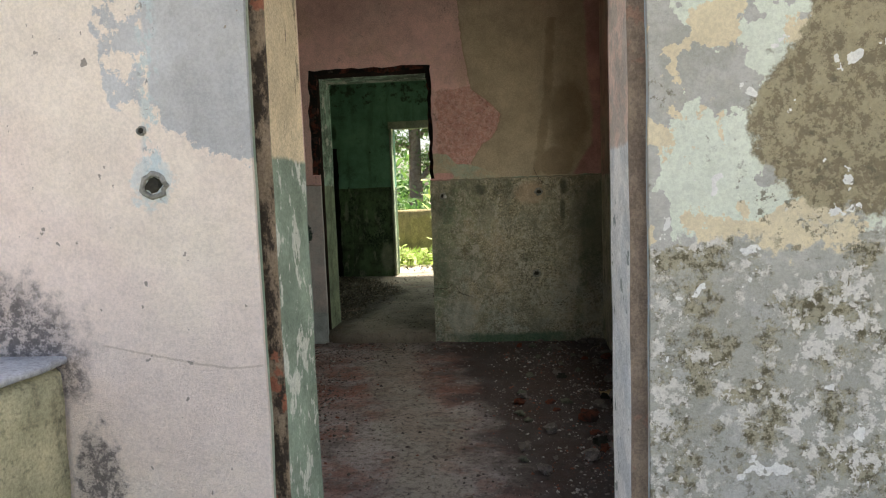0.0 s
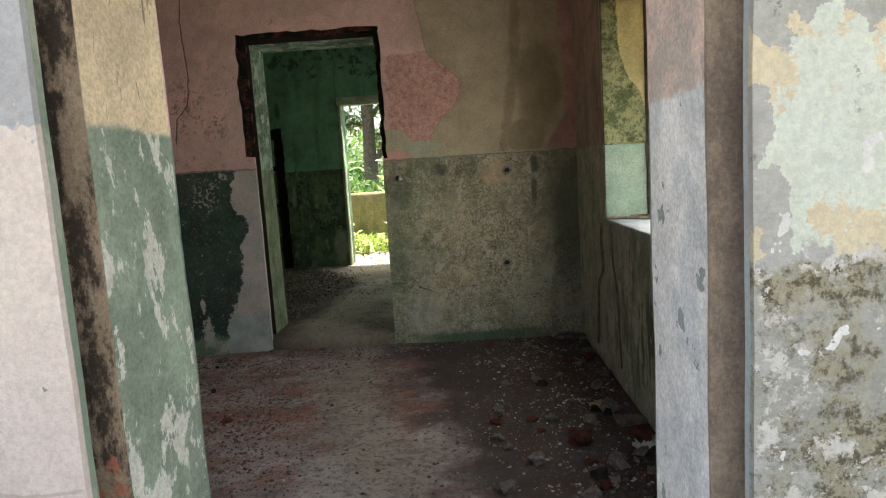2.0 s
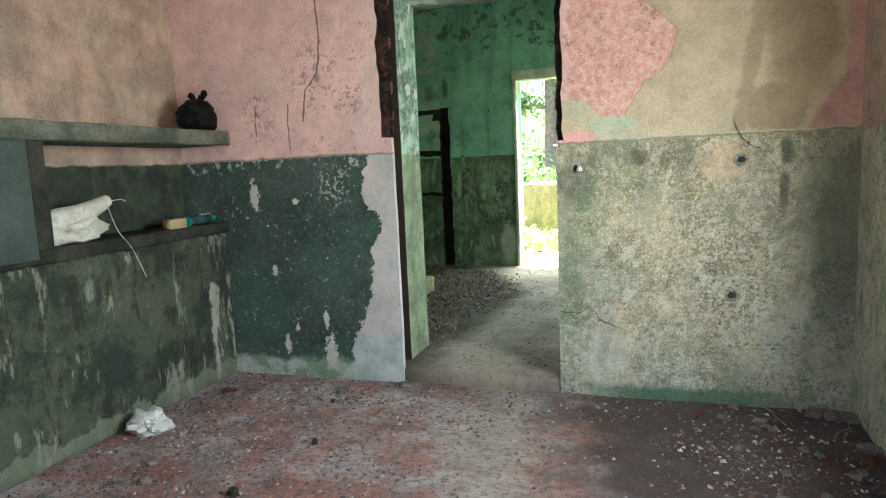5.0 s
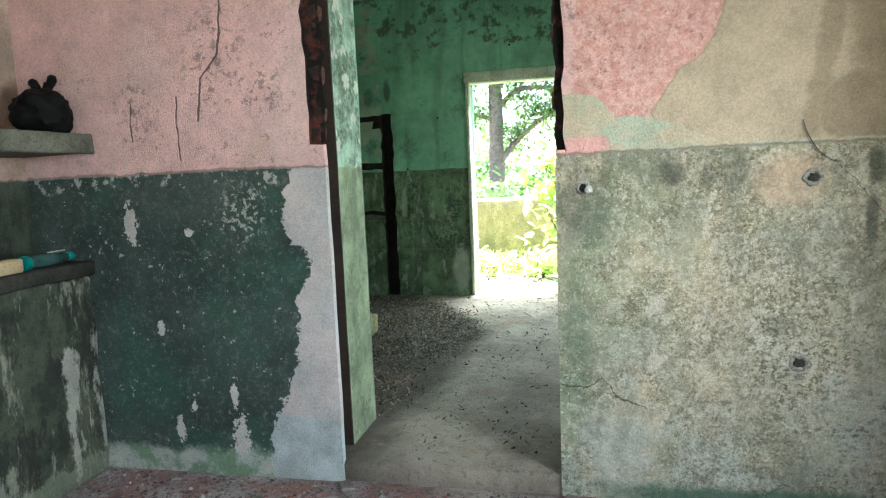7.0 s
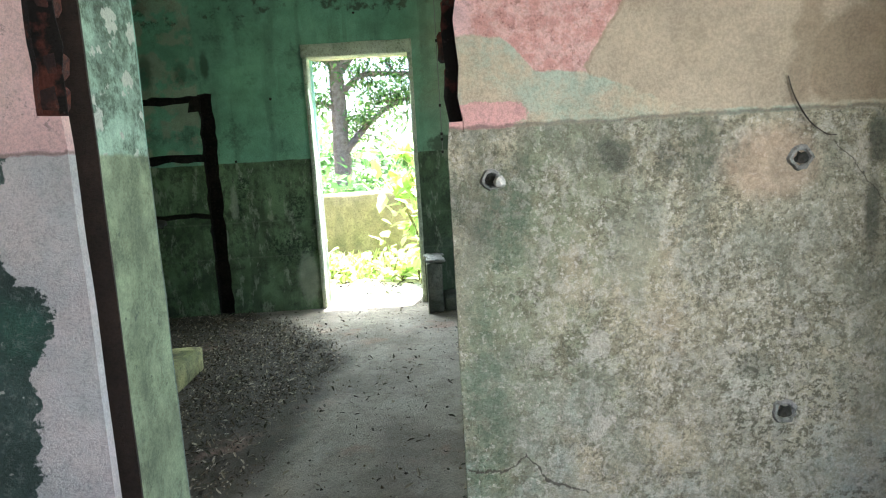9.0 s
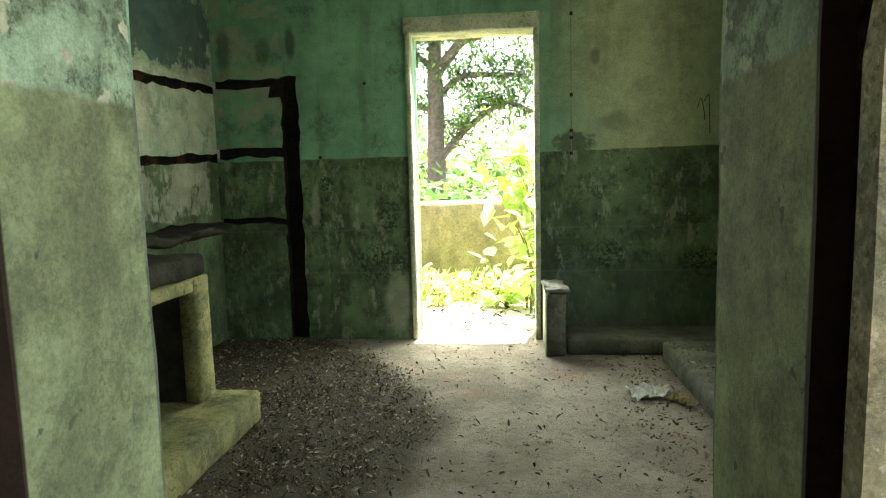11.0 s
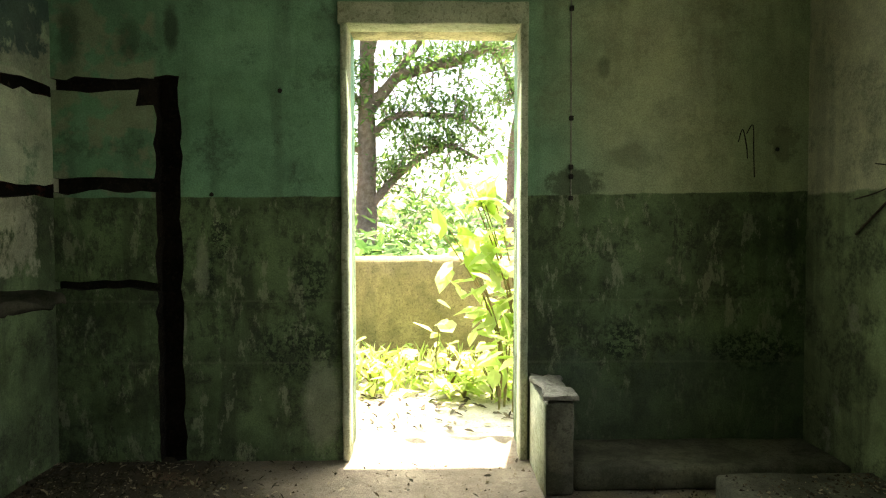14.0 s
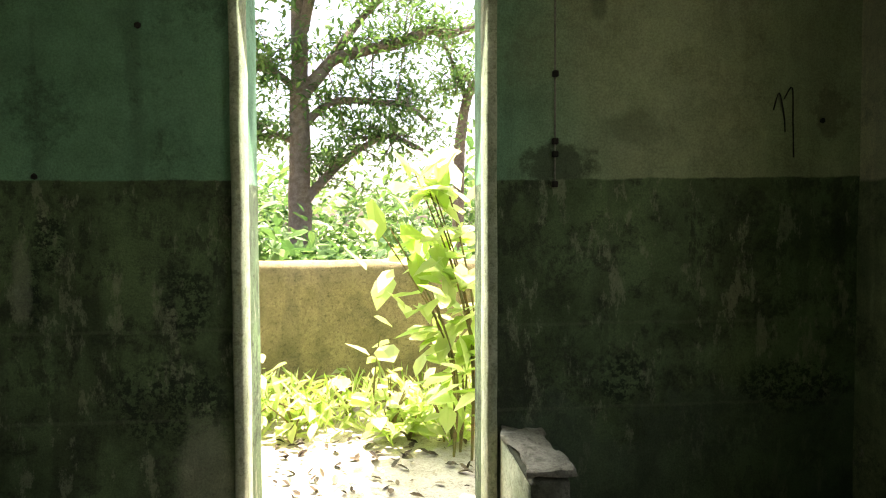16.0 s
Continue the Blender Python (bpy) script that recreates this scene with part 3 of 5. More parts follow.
def mat_wall_back():
    m = Mat("green distemper over dark green dado")
    x, z = m.x, m.z
    green = m.vary((0.19, 0.38, 0.25), 0.8, 1.15, 1.6)
    green = grime(m, green, 0.55, (0.06, 0.10, 0.07), 0.56, 0.68, 3)
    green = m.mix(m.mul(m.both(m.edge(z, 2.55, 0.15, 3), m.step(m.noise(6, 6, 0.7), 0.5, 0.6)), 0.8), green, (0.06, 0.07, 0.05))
    tan = m.vary((0.40, 0.46, 0.29), 0.85, 1.15, 1.5)
    tan = grime(m, tan, 0.4, (0.14, 0.13, 0.09), 0.5, 0.7, 2.5)
    up = m.mix(m.step(m.add(x, m.mul(m.noise(1.5), 0.6)), -0.5, 0.2), green, tan)
    up = m.mix(m.mul(m.blob(x, -0.39, 1.42, 0.12, 0.07, 0.6, 8, 0.3), 0.75), up, (0.06, 0.07, 0.045))
    up = m.mix(m.mul(m.blob(x, 0.62, 1.62, 0.06, 0.09, 0.8, 10, 0.3), 0.5), up, (0.12, 0.12, 0.08))
    bricks = m.both(m.op("SUBTRACT", 1.0, m.step(x, -2.40, -2.36)), m.step(m.noise(5, 5, 0.6), 0.46, 0.54))
    up = m.mix(m.mul(bricks, 0.6), up, (0.34, 0.33, 0.24))
    lo = m.vary((0.125, 0.185, 0.095), 0.65, 1.4, 2.5)
    lo = grime(m, lo, 0.75, (0.045, 0.05, 0.038), 0.52, 0.66, 4.5, shift=(2, 5, 3))
    lo = m.mix(m.mul(m.step(m.noise(12, 8, 0.75, stretch=(1, 1, 0.4)), 0.55, 0.61), 0.6), lo, (0.34, 0.37, 0.26))
    lo = m.mix(m.mul(m.both(m.step(m.noise(24, 8, 0.8, stretch=(1, 1, 0.5), shift=(1, 6, 6)), 0.50, 0.56), m.step(m.noise(2.5, 6, 0.7, shift=(4, 2, 8)), 0.45, 0.56)), 0.7), lo, (0.05, 0.06, 0.042))
    foot = m.op("SUBTRACT", 1.0, m.edge(z, 0.55, 0.2, 2, 0.05))
    lo = m.mix(m.mul(m.both(foot, m.step(x, -0.7, -0.5)), 0.6), lo, (0.10, 0.14, 0.10))
    for cx, cz, ru, rz, f in ((-2.30, 2.15, 0.035, 0.11, 0.8), (-2.50, 2.10, 0.05, 0.09, 0.6), (-2.78, 2.12, 0.05, 0.15, 0.6), (-0.25, 1.97, 0.03, 0.05, 0.5), (-0.12, 1.55, 0.10, 0.06, 0.4)):
        up = m.mix(m.mul(m.blob(x, cx, cz, ru, rz, 0.3, 7, 0.4), f), up, (0.05, 0.075, 0.05))
    mould = m.step(m.noise(40, 7, 0.78, shift=(1, 3, 3)), 0.47, 0.54)
    for cx, cz, ru, rz in ((-2.08, 1.16, 0.05, 0.12), (-2.14, 0.98, 0.03, 0.12), (-0.15, 0.66, 0.10, 0.10), (0.50, 0.62, 0.22, 0.09), (-1.72, 0.62, 0.20, 0.14), (-1.66, 0.95, 0.08, 0.12)):
        lo = m.mix(m.mul(m.both(mould, m.blob(x, cx, cz, ru, rz, 0.3, 6, 0.4)), 0.85), lo, (0.02, 0.03, 0.022))
    for cx, cz, ru, rz in ((-2.17, 1.02, 0.03, 0.14), (-1.60, 0.35, 0.09, 0.2), (-2.26, 0.75, 0.012, 0.06)):
        lo = m.mix(m.mul(m.blob(x, cx, cz, ru, rz, 0.35, 7, 0.3), 0.6), lo, (0.33, 0.36, 0.27))
    for k in (0.86, 0.56):
        bed = m.op("SUBTRACT", 1.0, m.step(m.op("ABSOLUTE", m.add(m.add(z, -k), m.mul(m.add(m.noise(6, 4), -0.5), 0.02))), 0.003, 0.008))
        lo = m.mix(m.mul(bed, 0.18), lo, (0.25, 0.28, 0.19))
    color = m.mix(m.edge(m.op("SUBTRACT", z, m.curve(x, (-2.9, 0.0), (-0.6, 0.01), (0.9, 0.03))), DADO + 0.01, 0.006, 8, 0.004), lo, up)
    return m.done(color, 0.9, 0.45)


def mat_simple(name, a, c, scale=4.0, rough=0.9, bump=0.4, fine=None, dirt=0.0, spec=0.25, dist=0.01):
    m = Mat(name)
    color = m.mix(m.step(m.noise(scale, 6, 0.65), 0.36, 0.64), a, c)
    if fine:
        color = m.mix(m.mul(m.step(m.noise(50, 3, 0.7), 0.52, 0.66), 0.7), color, fine)
    if dirt:
        color = grime(m, color, dirt)
    return m.done(color, rough, bump, None, dist, spec)


def mat_shelf_base():
    m = Mat("mould blackened green plaster")
    c = m.mix(m.step(m.noise(3, 8, 0.7), 0.42, 0.58), (0.030, 0.038, 0.027), (0.075, 0.085, 0.055))
    c = m.mix(m.mul(m.step(m.noise(6, 8, 0.75, stretch=(1, 1, 0.3)), 0.53, 0.60), 0.75), c, (0.27, 0.27, 0.20))
    c = m.mix(m.mul(m.step(m.noise(8, 8, 0.75, stretch=(1, 1, 0.4), shift=(4, 4, 4)), 0.52, 0.58), 0.8), c, (0.025, 0.026, 0.02))
    c = m.mix(m.mul(m.op("SUBTRACT", 1.0, m.edge(m.z, 0.10, 0.08, 5)), 0.5), c, (0.24, 0.26, 0.18))
    pale = m.both(m.step(m.noise(5, 8, 0.7, stretch=(1, 1, 0.35), shift=(1, 1, 6)), 0.46, 0.52), m.edge(m.y, 4.98, 0.05, 5))
    c = m.mix(m.mul(pale, 0.75), c, (0.42, 0.40, 0.34))
    return m.done(c, 0.92, 0.5)


def mat_reveal():
    m = Mat("mossy yellow window reveal")
    c = m.mix(m.step(m.noise(9, 8, 0.75), 0.42, 0.58), (0.09, 0.11, 0.05), (0.26, 0.27, 0.14))
    c = m.mix(m.mul(m.step(m.noise(45, 6, 0.75, shift=(2, 1, 1)), 0.50, 0.58), 0.7), c, (0.05, 0.06, 0.03))
    plaster = m.edge(m.op("SUBTRACT", m.x, m.curve(m.z, (1.5, 1.12), (1.62, 1.09), (1.70, 1.02), (1.85, 0.97), (2.2, 0.95))), 0.0, 0.012, 16, 0.004)
    c = m.mix(plaster, c, m.vary((0.52, 0.47, 0.24), 0.85, 1.1, 4))
    return m.done(c, 0.92, 0.5, m.mul(plaster, 1.0))


def mat_floor_room():
    m = Mat("worn red oxide and bare cement floor")
    x, y = m.x, m.y
    c = m.mix(m.step(m.noise(2.2, 6, 0.65), 0.40, 0.6), (0.45, 0.39, 0.375), (0.28, 0.23, 0.22))
    red = m.step(m.noise(2.6, 6, 0.7, shift=(4, 1, 0)), 0.46, 0.58)
    c = m.mix(m.mul(red, 0.55), c, (0.30, 0.10, 0.065))
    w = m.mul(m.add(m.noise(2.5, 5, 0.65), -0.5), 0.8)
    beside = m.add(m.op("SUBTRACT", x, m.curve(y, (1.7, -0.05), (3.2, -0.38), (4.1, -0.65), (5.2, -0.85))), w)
    oxide = m.both(m.step(m.noise(3.2, 7, 0.7, shift=(2, 6, 0)), 0.42, 0.56), m.step(m.op("ABSOLUTE", m.add(y, -4.15)), 0.9, 0.3))
    c = m.mix(m.mul(oxide, 0.5), c, (0.27, 0.09, 0.055))
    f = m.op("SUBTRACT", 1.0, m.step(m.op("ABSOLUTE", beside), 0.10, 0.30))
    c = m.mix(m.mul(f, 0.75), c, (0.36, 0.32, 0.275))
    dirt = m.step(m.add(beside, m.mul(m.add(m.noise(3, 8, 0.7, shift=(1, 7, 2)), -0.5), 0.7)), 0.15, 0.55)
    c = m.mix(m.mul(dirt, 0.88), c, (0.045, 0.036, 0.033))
    c = m.mix(m.mul(m.step(m.noise(6, 9, 0.75, shift=(3, 3, 3)), 0.50, 0.60), 0.4), c, (0.09, 0.07, 0.065))
    c = m.mix(m.mul(m.step(m.noise(34, 4, 0.7), 0.50, 0.62), 0.6), c, (0.09, 0.07, 0.065))
    c = specks(m, c, (0.42, 0.38, 0.36), 60, 0.68, 0.72)
    return m.done(c, 0.88, 0.6)


def mat_floor_kitchen():
    m = Mat("dusty cement floor")
    x = m.x
    c = m.mix(m.step(m.noise(2.2, 6, 0.65), 0.40, 0.6), (0.30, 0.265, 0.215), (0.21, 0.18, 0.145))
    w = m.mul(m.add(m.noise(2, 5, 0.65), -0.5), 0.8)
    litter = m.op("SUBTRACT", 1.0, m.step(m.add(m.op("SUBTRACT", x, m.curve(m.y, (5.2, -1.32), (6.7, -1.22), (7.5, -1.1), (8.3, -1.5), (9.0, -2.1))), m.mul(w, 0.6)), -0.12, 0.10))
    c = m.mix(m.mul(litter, 0.9), c, (0.055, 0.047, 0.033))
    c = m.mix(m.mul(m.step(m.noise(30, 4, 0.7), 0.54, 0.64), 0.5), c, (0.12, 0.095, 0.07))
    c = m.mix(m.mul(m.step(m.noise(3, 4, 0.6, shift=(5, 5, 5)), 0.58, 0.7), 0.4), c, (0.30, 0.17, 0.12))
    return m.done(c, 0.9, 0.6)


def mat_leaf(name, a, c, trans=0.45):
    m = Mat(name)
    ri = m.t.nodes.new("ShaderNodeNewGeometry").outputs["Random Per Island"]
    color = m.mix(ri, a, c)
    m.put(m.b.inputs["Base Color"], color)
    m.b.inputs["Roughness"].default_value = 0.45
    tr = m.t.nodes.new("ShaderNodeBsdfTranslucent")
    m.link(color, tr.inputs[0])
    mx = m.t.nodes.new("ShaderNodeMixShader")
    mx.inputs[0].default_value = trans
    m.link(m.b.outputs[0], mx.inputs[1])
    m.link(tr.outputs[0], mx.inputs[2])
    m.link(mx.outputs[0], m.t.nodes["Material Output"].inputs[0])
    return m.m


def mat_chips(name, *tones):
    m = Mat(name)
    ri = m.t.nodes.new("ShaderNodeNewGeometry").outputs["Random Per Island"]
    ramp = m.t.nodes.new("ShaderNodeValToRGB")
    ramp.color_ramp.interpolation = "CONSTANT"
    for i, tone in enumerate(tones):
        e = ramp.color_ramp.elements[i] if i < 2 else ramp.color_ramp.elements.new(i / len(tones))
        e.position, e.color = i / len(tones), (*tone, 1)
    m.link(ri, ramp.inputs[0])
    return m.done(ramp.outputs[0], 0.9, 0.2)


M_MIDDLE, M_ENTR, M_JAMB1, M_JAMB2 = mat_wall_middle(), mat_wall_entrance(), mat_jamb_entrance(), mat_jamb_middle()
M_CHASE, M_GROOVE, M_SIDE, M_BACK = mat_chase(), mat_groove(), mat_wall_side(), mat_wall_back()
M_FLOOR1, M_FLOOR2 = mat_floor_room(), mat_floor_kitchen()
M_CEIL = mat_simple("stained whitewash ceiling", (0.55, 0.54, 0.48), (0.40, 0.39, 0.34), 2, dirt=0.4)
M_CONC = mat_simple("grey worn cement", (0.32, 0.31, 0.28), (0.22, 0.22, 0.19), 5, fine=(0.12, 0.12, 0.10), dirt=0.4)
# near-black cement: shade under slabs and inside the counter is in its colour
M_DARKCONC = mat_simple("near-black cement", (0.026, 0.026, 0.021), (0.055, 0.052, 0.042), 6, 1.0, fine=(0.03, 0.03, 0.025), spec=0.04)
# cement lowered in tone: shade on ledge, platform and shelf is in the colour
M_PLAT = mat_simple("darkened cement", (0.16, 0.16, 0.125), (0.085, 0.09, 0.068), 4, fine=(0.07, 0.07, 0.05), dirt=0.6)
M_SILL = mat_simple("pale cement window sill", (0.46, 0.47, 0.48), (0.36, 0.38, 0.40), 4, fine=(0.26, 0.26, 0.26))
M_YELLOW = mat_simple("mossy yellow limewash", (0.33, 0.31, 0.14), (0.18, 0.19, 0.085), 6, fine=(0.10, 0.10, 0.05), dirt=0.7)
M_FRAME = mat_simple("weathered pale green door surround", (0.52, 0.55, 0.42), (0.36, 0.40, 0.28), 9, fine=(0.22, 0.24, 0.16))
M_PARAPET = mat_simple("mossy brown parapet plaster", (0.36, 0.29, 0.16), (0.24, 0.20, 0.10), 3, fine=(0.14, 0.12, 0.06), dirt=0.4)
M_LEDGE = mat_simple("olive stained parapet plaster", (0.56, 0.52, 0.33), (0.42, 0.40, 0.25), 5, fine=(0.24, 0.23, 0.15), dirt=0.5)
M_TIMBER = mat_simple("lichen stained window timber", (0.30, 0.21, 0.08), (0.17, 0.12, 0.05), 12, fine=(0.35, 0.27, 0.10))
M_ROT = mat_simple("rotten dark timber", (0.06, 0.05, 0.04), (0.12, 0.10, 0.075), 14, fine=(0.04, 0.035, 0.03), bump=0.8)
M_BRICK = mat_simple("old red brick", (0.20, 0.06, 0.035), (0.04, 0.026, 0.022), 9, fine=(0.05, 0.03, 0.025), bump=0.9)
M_REVEAL_HI = mat_reveal()
M_REVEAL_LO = mat_simple("mint window reveal paint", (0.24, 0.33, 0.26), (0.30, 0.36, 0.30), 4, fine=(0.20, 0.25, 0.20))
M_BARK = mat_simple("grey brown bark", (0.20, 0.16, 0.12), (0.30, 0.25, 0.20), 14, bump=0.9, dist=0.03)
M_GROUND = mat_simple("dry earth with litter", (0.40, 0.34, 0.24), (0.26, 0.23, 0.14), 0.9, fine=(0.16, 0.15, 0.09))
M_PAVE = mat_simple("sun bleached cement yard", (0.52, 0.49, 0.42), (0.40, 0.37, 0.30), 2.5, fine=(0.22, 0.20, 0.15))
# one near-black colour for all recessed pipe channels of the back wall
M_PIPE = mat_simple("near-black pipe channel", (0.014, 0.012, 0.010), (0.035, 0.026, 0.02), 9, fine=(0.06, 0.045, 0.035), bump=0.9, dist=0.02)
M_SHELFBASE = mat_shelf_base()
M_PANEL = mat_simple("faded blue green cabinet panel", (0.045, 0.066, 0.058), (0.07, 0.09, 0.08), 3, fine=(0.07, 0.085, 0.08))
M_PLASTIC_BLACK = mat_simple("thin black plastic", (0.002, 0.002, 0.002), (0.005, 0.005, 0.005), 5, 0.6, 0.3, spec=0.12)
M_WHITE_SACK = mat_simple("dirty white woven plastic", (0.62, 0.60, 0.52), (0.48, 0.46, 0.38), 9, 0.6, fine=(0.40, 0.38, 0.32))
M_PAPER = mat_simple("crumpled dirty paper", (0.66, 0.65, 0.60), (0.52, 0.51, 0.47), 9, 0.85)
M_TEAL = mat_simple("teal plastic", (0.0, 0.20, 0.17), (0.0, 0.15, 0.13), 5, 0.4, 0.1, spec=0.5)
M_CLEAR = mat_simple("cloudy bottle plastic", (0.02, 0.05, 0.045), (0.04, 0.08, 0.075), 9, 0.25, 0.1, spec=0.5)
M_SOAP = mat_simple("yellowed block", (0.46, 0.36, 0.20), (0.36, 0.27, 0.15), 12)
M_CERAMIC = mat_simple("stained white ceramic", (0.50, 0.49, 0.45), (0.34, 0.33, 0.30), 30, 0.5, 0.2)
M_NEARBLACK = mat_simple("near-black hole and mark colour", (0.02, 0.02, 0.018), (0.04, 0.035, 0.03), 20)
M_LEAF_TREE = mat_leaf("tree leaf", (0.06, 0.14, 0.03), (0.15, 0.27, 0.07), 0.45)
# yard weed tones raised so that blown-out sunlight is part of the leaf colour
M_LEAF_PLANT = mat_leaf("plant leaf with sun glare in its colour", (0.32, 0.50, 0.07), (0.70, 0.76, 0.40), 0.6)
M_LEAF_FAR = mat_leaf("woodland leaf", (0.05, 0.13, 0.03), (0.16, 0.28, 0.07), 0.45)
M_STEM = mat_simple("green brown stem", (0.16, 0.17, 0.06), (0.20, 0.13, 0.06), 20)
M_VINE = mat_simple("dry grey vine", (0.26, 0.22, 0.17), (0.15, 0.12, 0.09), 20, bump=0.6)
M_LITTER = mat_chips("dry leaf litter", (0.06, 0.048, 0.033), (0.10, 0.078, 0.052), (0.04, 0.033, 0.024), (0.17, 0.14, 0.095), (0.075, 0.07, 0.048), (0.34, 0.29, 0.21))
M_LUMP = mat_simple("dusty broken masonry", (0.20, 0.17, 0.155), (0.10, 0.085, 0.078), 14, fine=(0.30, 0.27, 0.25))
M_RUBBLE = mat_chips("plaster crumbs and grit", (0.12, 0.10, 0.09), (0.20, 0.175, 0.16), (0.08, 0.065, 0.06), (0.20, 0.085, 0.06), (0.09, 0.075, 0.07), (0.16, 0.13, 0.12), (0.11, 0.09, 0.08), (0.07, 0.06, 0.055), (0.10, 0.08, 0.075), (0.32, 0.30, 0.28), (0.38, 0.36, 0.34))


# ------------------------------------------------------------------ mesh tools
def mesh_of(name, bm, *mats, smooth=None):
    me = bpy.data.meshes.new(name)
    bm.normal_update()
    bm.to_mesh(me)
    bm.free()
    for mat in mats:
        me.materials.append(mat)
    if smooth is not None:
        me.shade_smooth()
        me.set_sharp_from_angle(angle=radians(smooth))
    return me


def part(name, bm, material, parent, label="", smooth=None):
    ob = new(name, mesh_of(name, bm, material, smooth=smooth))
    ob.parent = parent
    if label:
        tagged(ob, label)
    return ob


def thing(name, label, category, at=(0, 0, 0), rz=0, group=""):
    e = new(name)
    e.empty_display_size = 0.1
    e.matrix_world = pose(*at, 0, 0, rz)
    return tagged(e, label, category, group)


def solid(name, bm, material, label, category, kind="", smooth=None, group=""):
    return tagged(new(name, mesh_of(name, bm, material, smooth=smooth)), label, category, group, kind)


def worn_box(x0, y0, z0, x1, y1, z1, amp=0.004, step=0.07, bevel=0.006, bm=None, seed=0):
    """A box of masonry with rounded, uneven edges and faces."""
    bm = bm or bmesh.new()
    old = set(bm.verts)
    made = bmesh.ops.create_cube(bm, size=1.0)["verts"]
    for v in made:
        v.co = Vector(((x0 + x1) / 2 + v.co.x * (x1 - x0), (y0 + y1) / 2 + v.co.y * (y1 - y0), (z0 + z1) / 2 + v.co.z * (z1 - z0)))
    if bevel:
        edges = list({e for v in made for e in v.link_edges})
        bmesh.ops.bevel(bm, geom=edges, offset=bevel, segments=1, affect="EDGES")
    for axis, (lo, hi) in enumerate(((x0, x1), (y0, y1), (z0, z1))):
        n = min(60, int((hi - lo) / step))
        for i in range(1, n):
            p, d = [0, 0, 0], [0, 0, 0]
            p[axis], d[axis] = lo + (hi - lo) * i / n, 1
            vs = [v for v in bm.verts if v not in old]
            es = list({e for v in vs for e in v.link_edges})
            fs = list({f for v in vs for f in v.link_faces})
            bmesh.ops.bisect_plane(bm, geom=vs + es + fs, plane_co=p, plane_no=d)
    for v in bm.verts:
        if v not in old:
            v.co += noise.noise_vector(v.co * 6 + Vector((seed, 0, 0))) * amp + noise.noise_vector(v.co * 23) * amp * 0.5
    return bm


def wall(name, axis, u0, u1, z0, z1, front, back, holes, mats, label, recesses=(), step=0.09, amp=0.003, ragged=0.0, warp=None, kind="structure"):
    """A wall in the plane axis = front (its face towards the room) with thickness to back. holes: (u0, u1, z0, z1); recesses: (u0, u1, z0, z1, depth)."""
    def cuts(lo, hi, marks):
        keys = sorted({lo, hi, *[k for k in marks if lo < k < hi]})
        out = []
        for a, c in zip(keys, keys[1:]):
            n = max(1, int(round((c - a) / step)))
            out += [a + (c - a) * i / n for i in range(n)]
        return out + [hi]
    us = cuts(u0, u1, [k for h in (*holes, *recesses) for k in h[:2]])
    zs = cuts(z0, z1, [k for h in (*holes, *recesses) for k in h[2:4]])
    sign = 1 if back > front else -1

    def depth(i, j):
        if not (0 <= i < len(us) - 1 and 0 <= j < len(zs) - 1):
            return None
        u, z = (us[i] + us[i + 1]) / 2, (zs[j] + zs[j + 1]) / 2
        for h in holes:
            if h[0] < u < h[1] and h[2] < z < h[3]:
                return None
        for h in recesses:
            if h[0] < u < h[1] and h[2] < z < h[3]:
                return h[4]
        return 0.0
    d = [[depth(i, j) for j in range(len(zs) - 1)] for i in range(len(us) - 1)]

    def at(i, j):
        return d[i][j] if 0 <= i < len(us) - 1 and 0 <= j < len(zs) - 1 else None
    bm = bmesh.new()
    made = {}

    def vert(i, j, w):
        key = (i, j, w)
        if key not in made:
            u, z = us[i], zs[j]
            v = front + sign * w if w != "back" else back
            p = Vector((u, v, z)) if axis == "y" else Vector((v, u, z))
            p += noise.noise_vector(p * 5) * amp
            around = {at(i - 1, j - 1), at(i, j - 1), at(i - 1, j), at(i, j)}
            if ragged and len(around) > 1 and any(a for a in around) and 0 < i < len(us) - 1:
                n = noise.noise_vector(Vector((u * 11, v * 3, z * 11))) * ragged
                p += Vector((n.x, 0, n.z)) if axis == "y" else Vector((0, n.y, n.z))
            if warp:
                p.z += warp(u, z)
            made[key] = bm.verts.new(p)
        return made[key]

    def quad(a, c, e, f, slot):
        try:
            face = bm.faces.new((a, c, e, f))
            face.material_index = slot
        except ValueError:
            pass
    for i in range(len(us) - 1):
        for j in range(len(zs) - 1):
            w = d[i][j]
            if w is None:
                continue
            quad(vert(i, j, w), vert(i + 1, j, w), vert(i + 1, j + 1, w), vert(i, j + 1, w), 1 if w else 0)
            quad(vert(i, j, "back"), vert(i, j + 1, "back"), vert(i + 1, j + 1, "back"), vert(i + 1, j, "back"), 0)
            for (a, c), (k, l) in (((i - 1, j), ((i, j), (i, j + 1))), ((i + 1, j), ((i + 1, j), (i + 1, j + 1))), ((i, j - 1), ((i, j), (i + 1, j))), ((i, j + 1), ((i, j + 1), (i + 1, j + 1)))):
                o = at(a, c)
                if o is None:
                    quad(vert(*k, w), vert(*l, w), vert(*l, "back"), vert(*k, "back"), 1 if w else 0)
                elif o > w:
                    quad(vert(*k, w), vert(*l, w), vert(*l, o), vert(*k, o), 1)
    bmesh.ops.recalc_face_normals(bm, faces=bm.faces)
    ob = new(name, mesh_of(name, bm, *mats, smooth=35))
    return tagged(ob, label, "wall", "", kind)


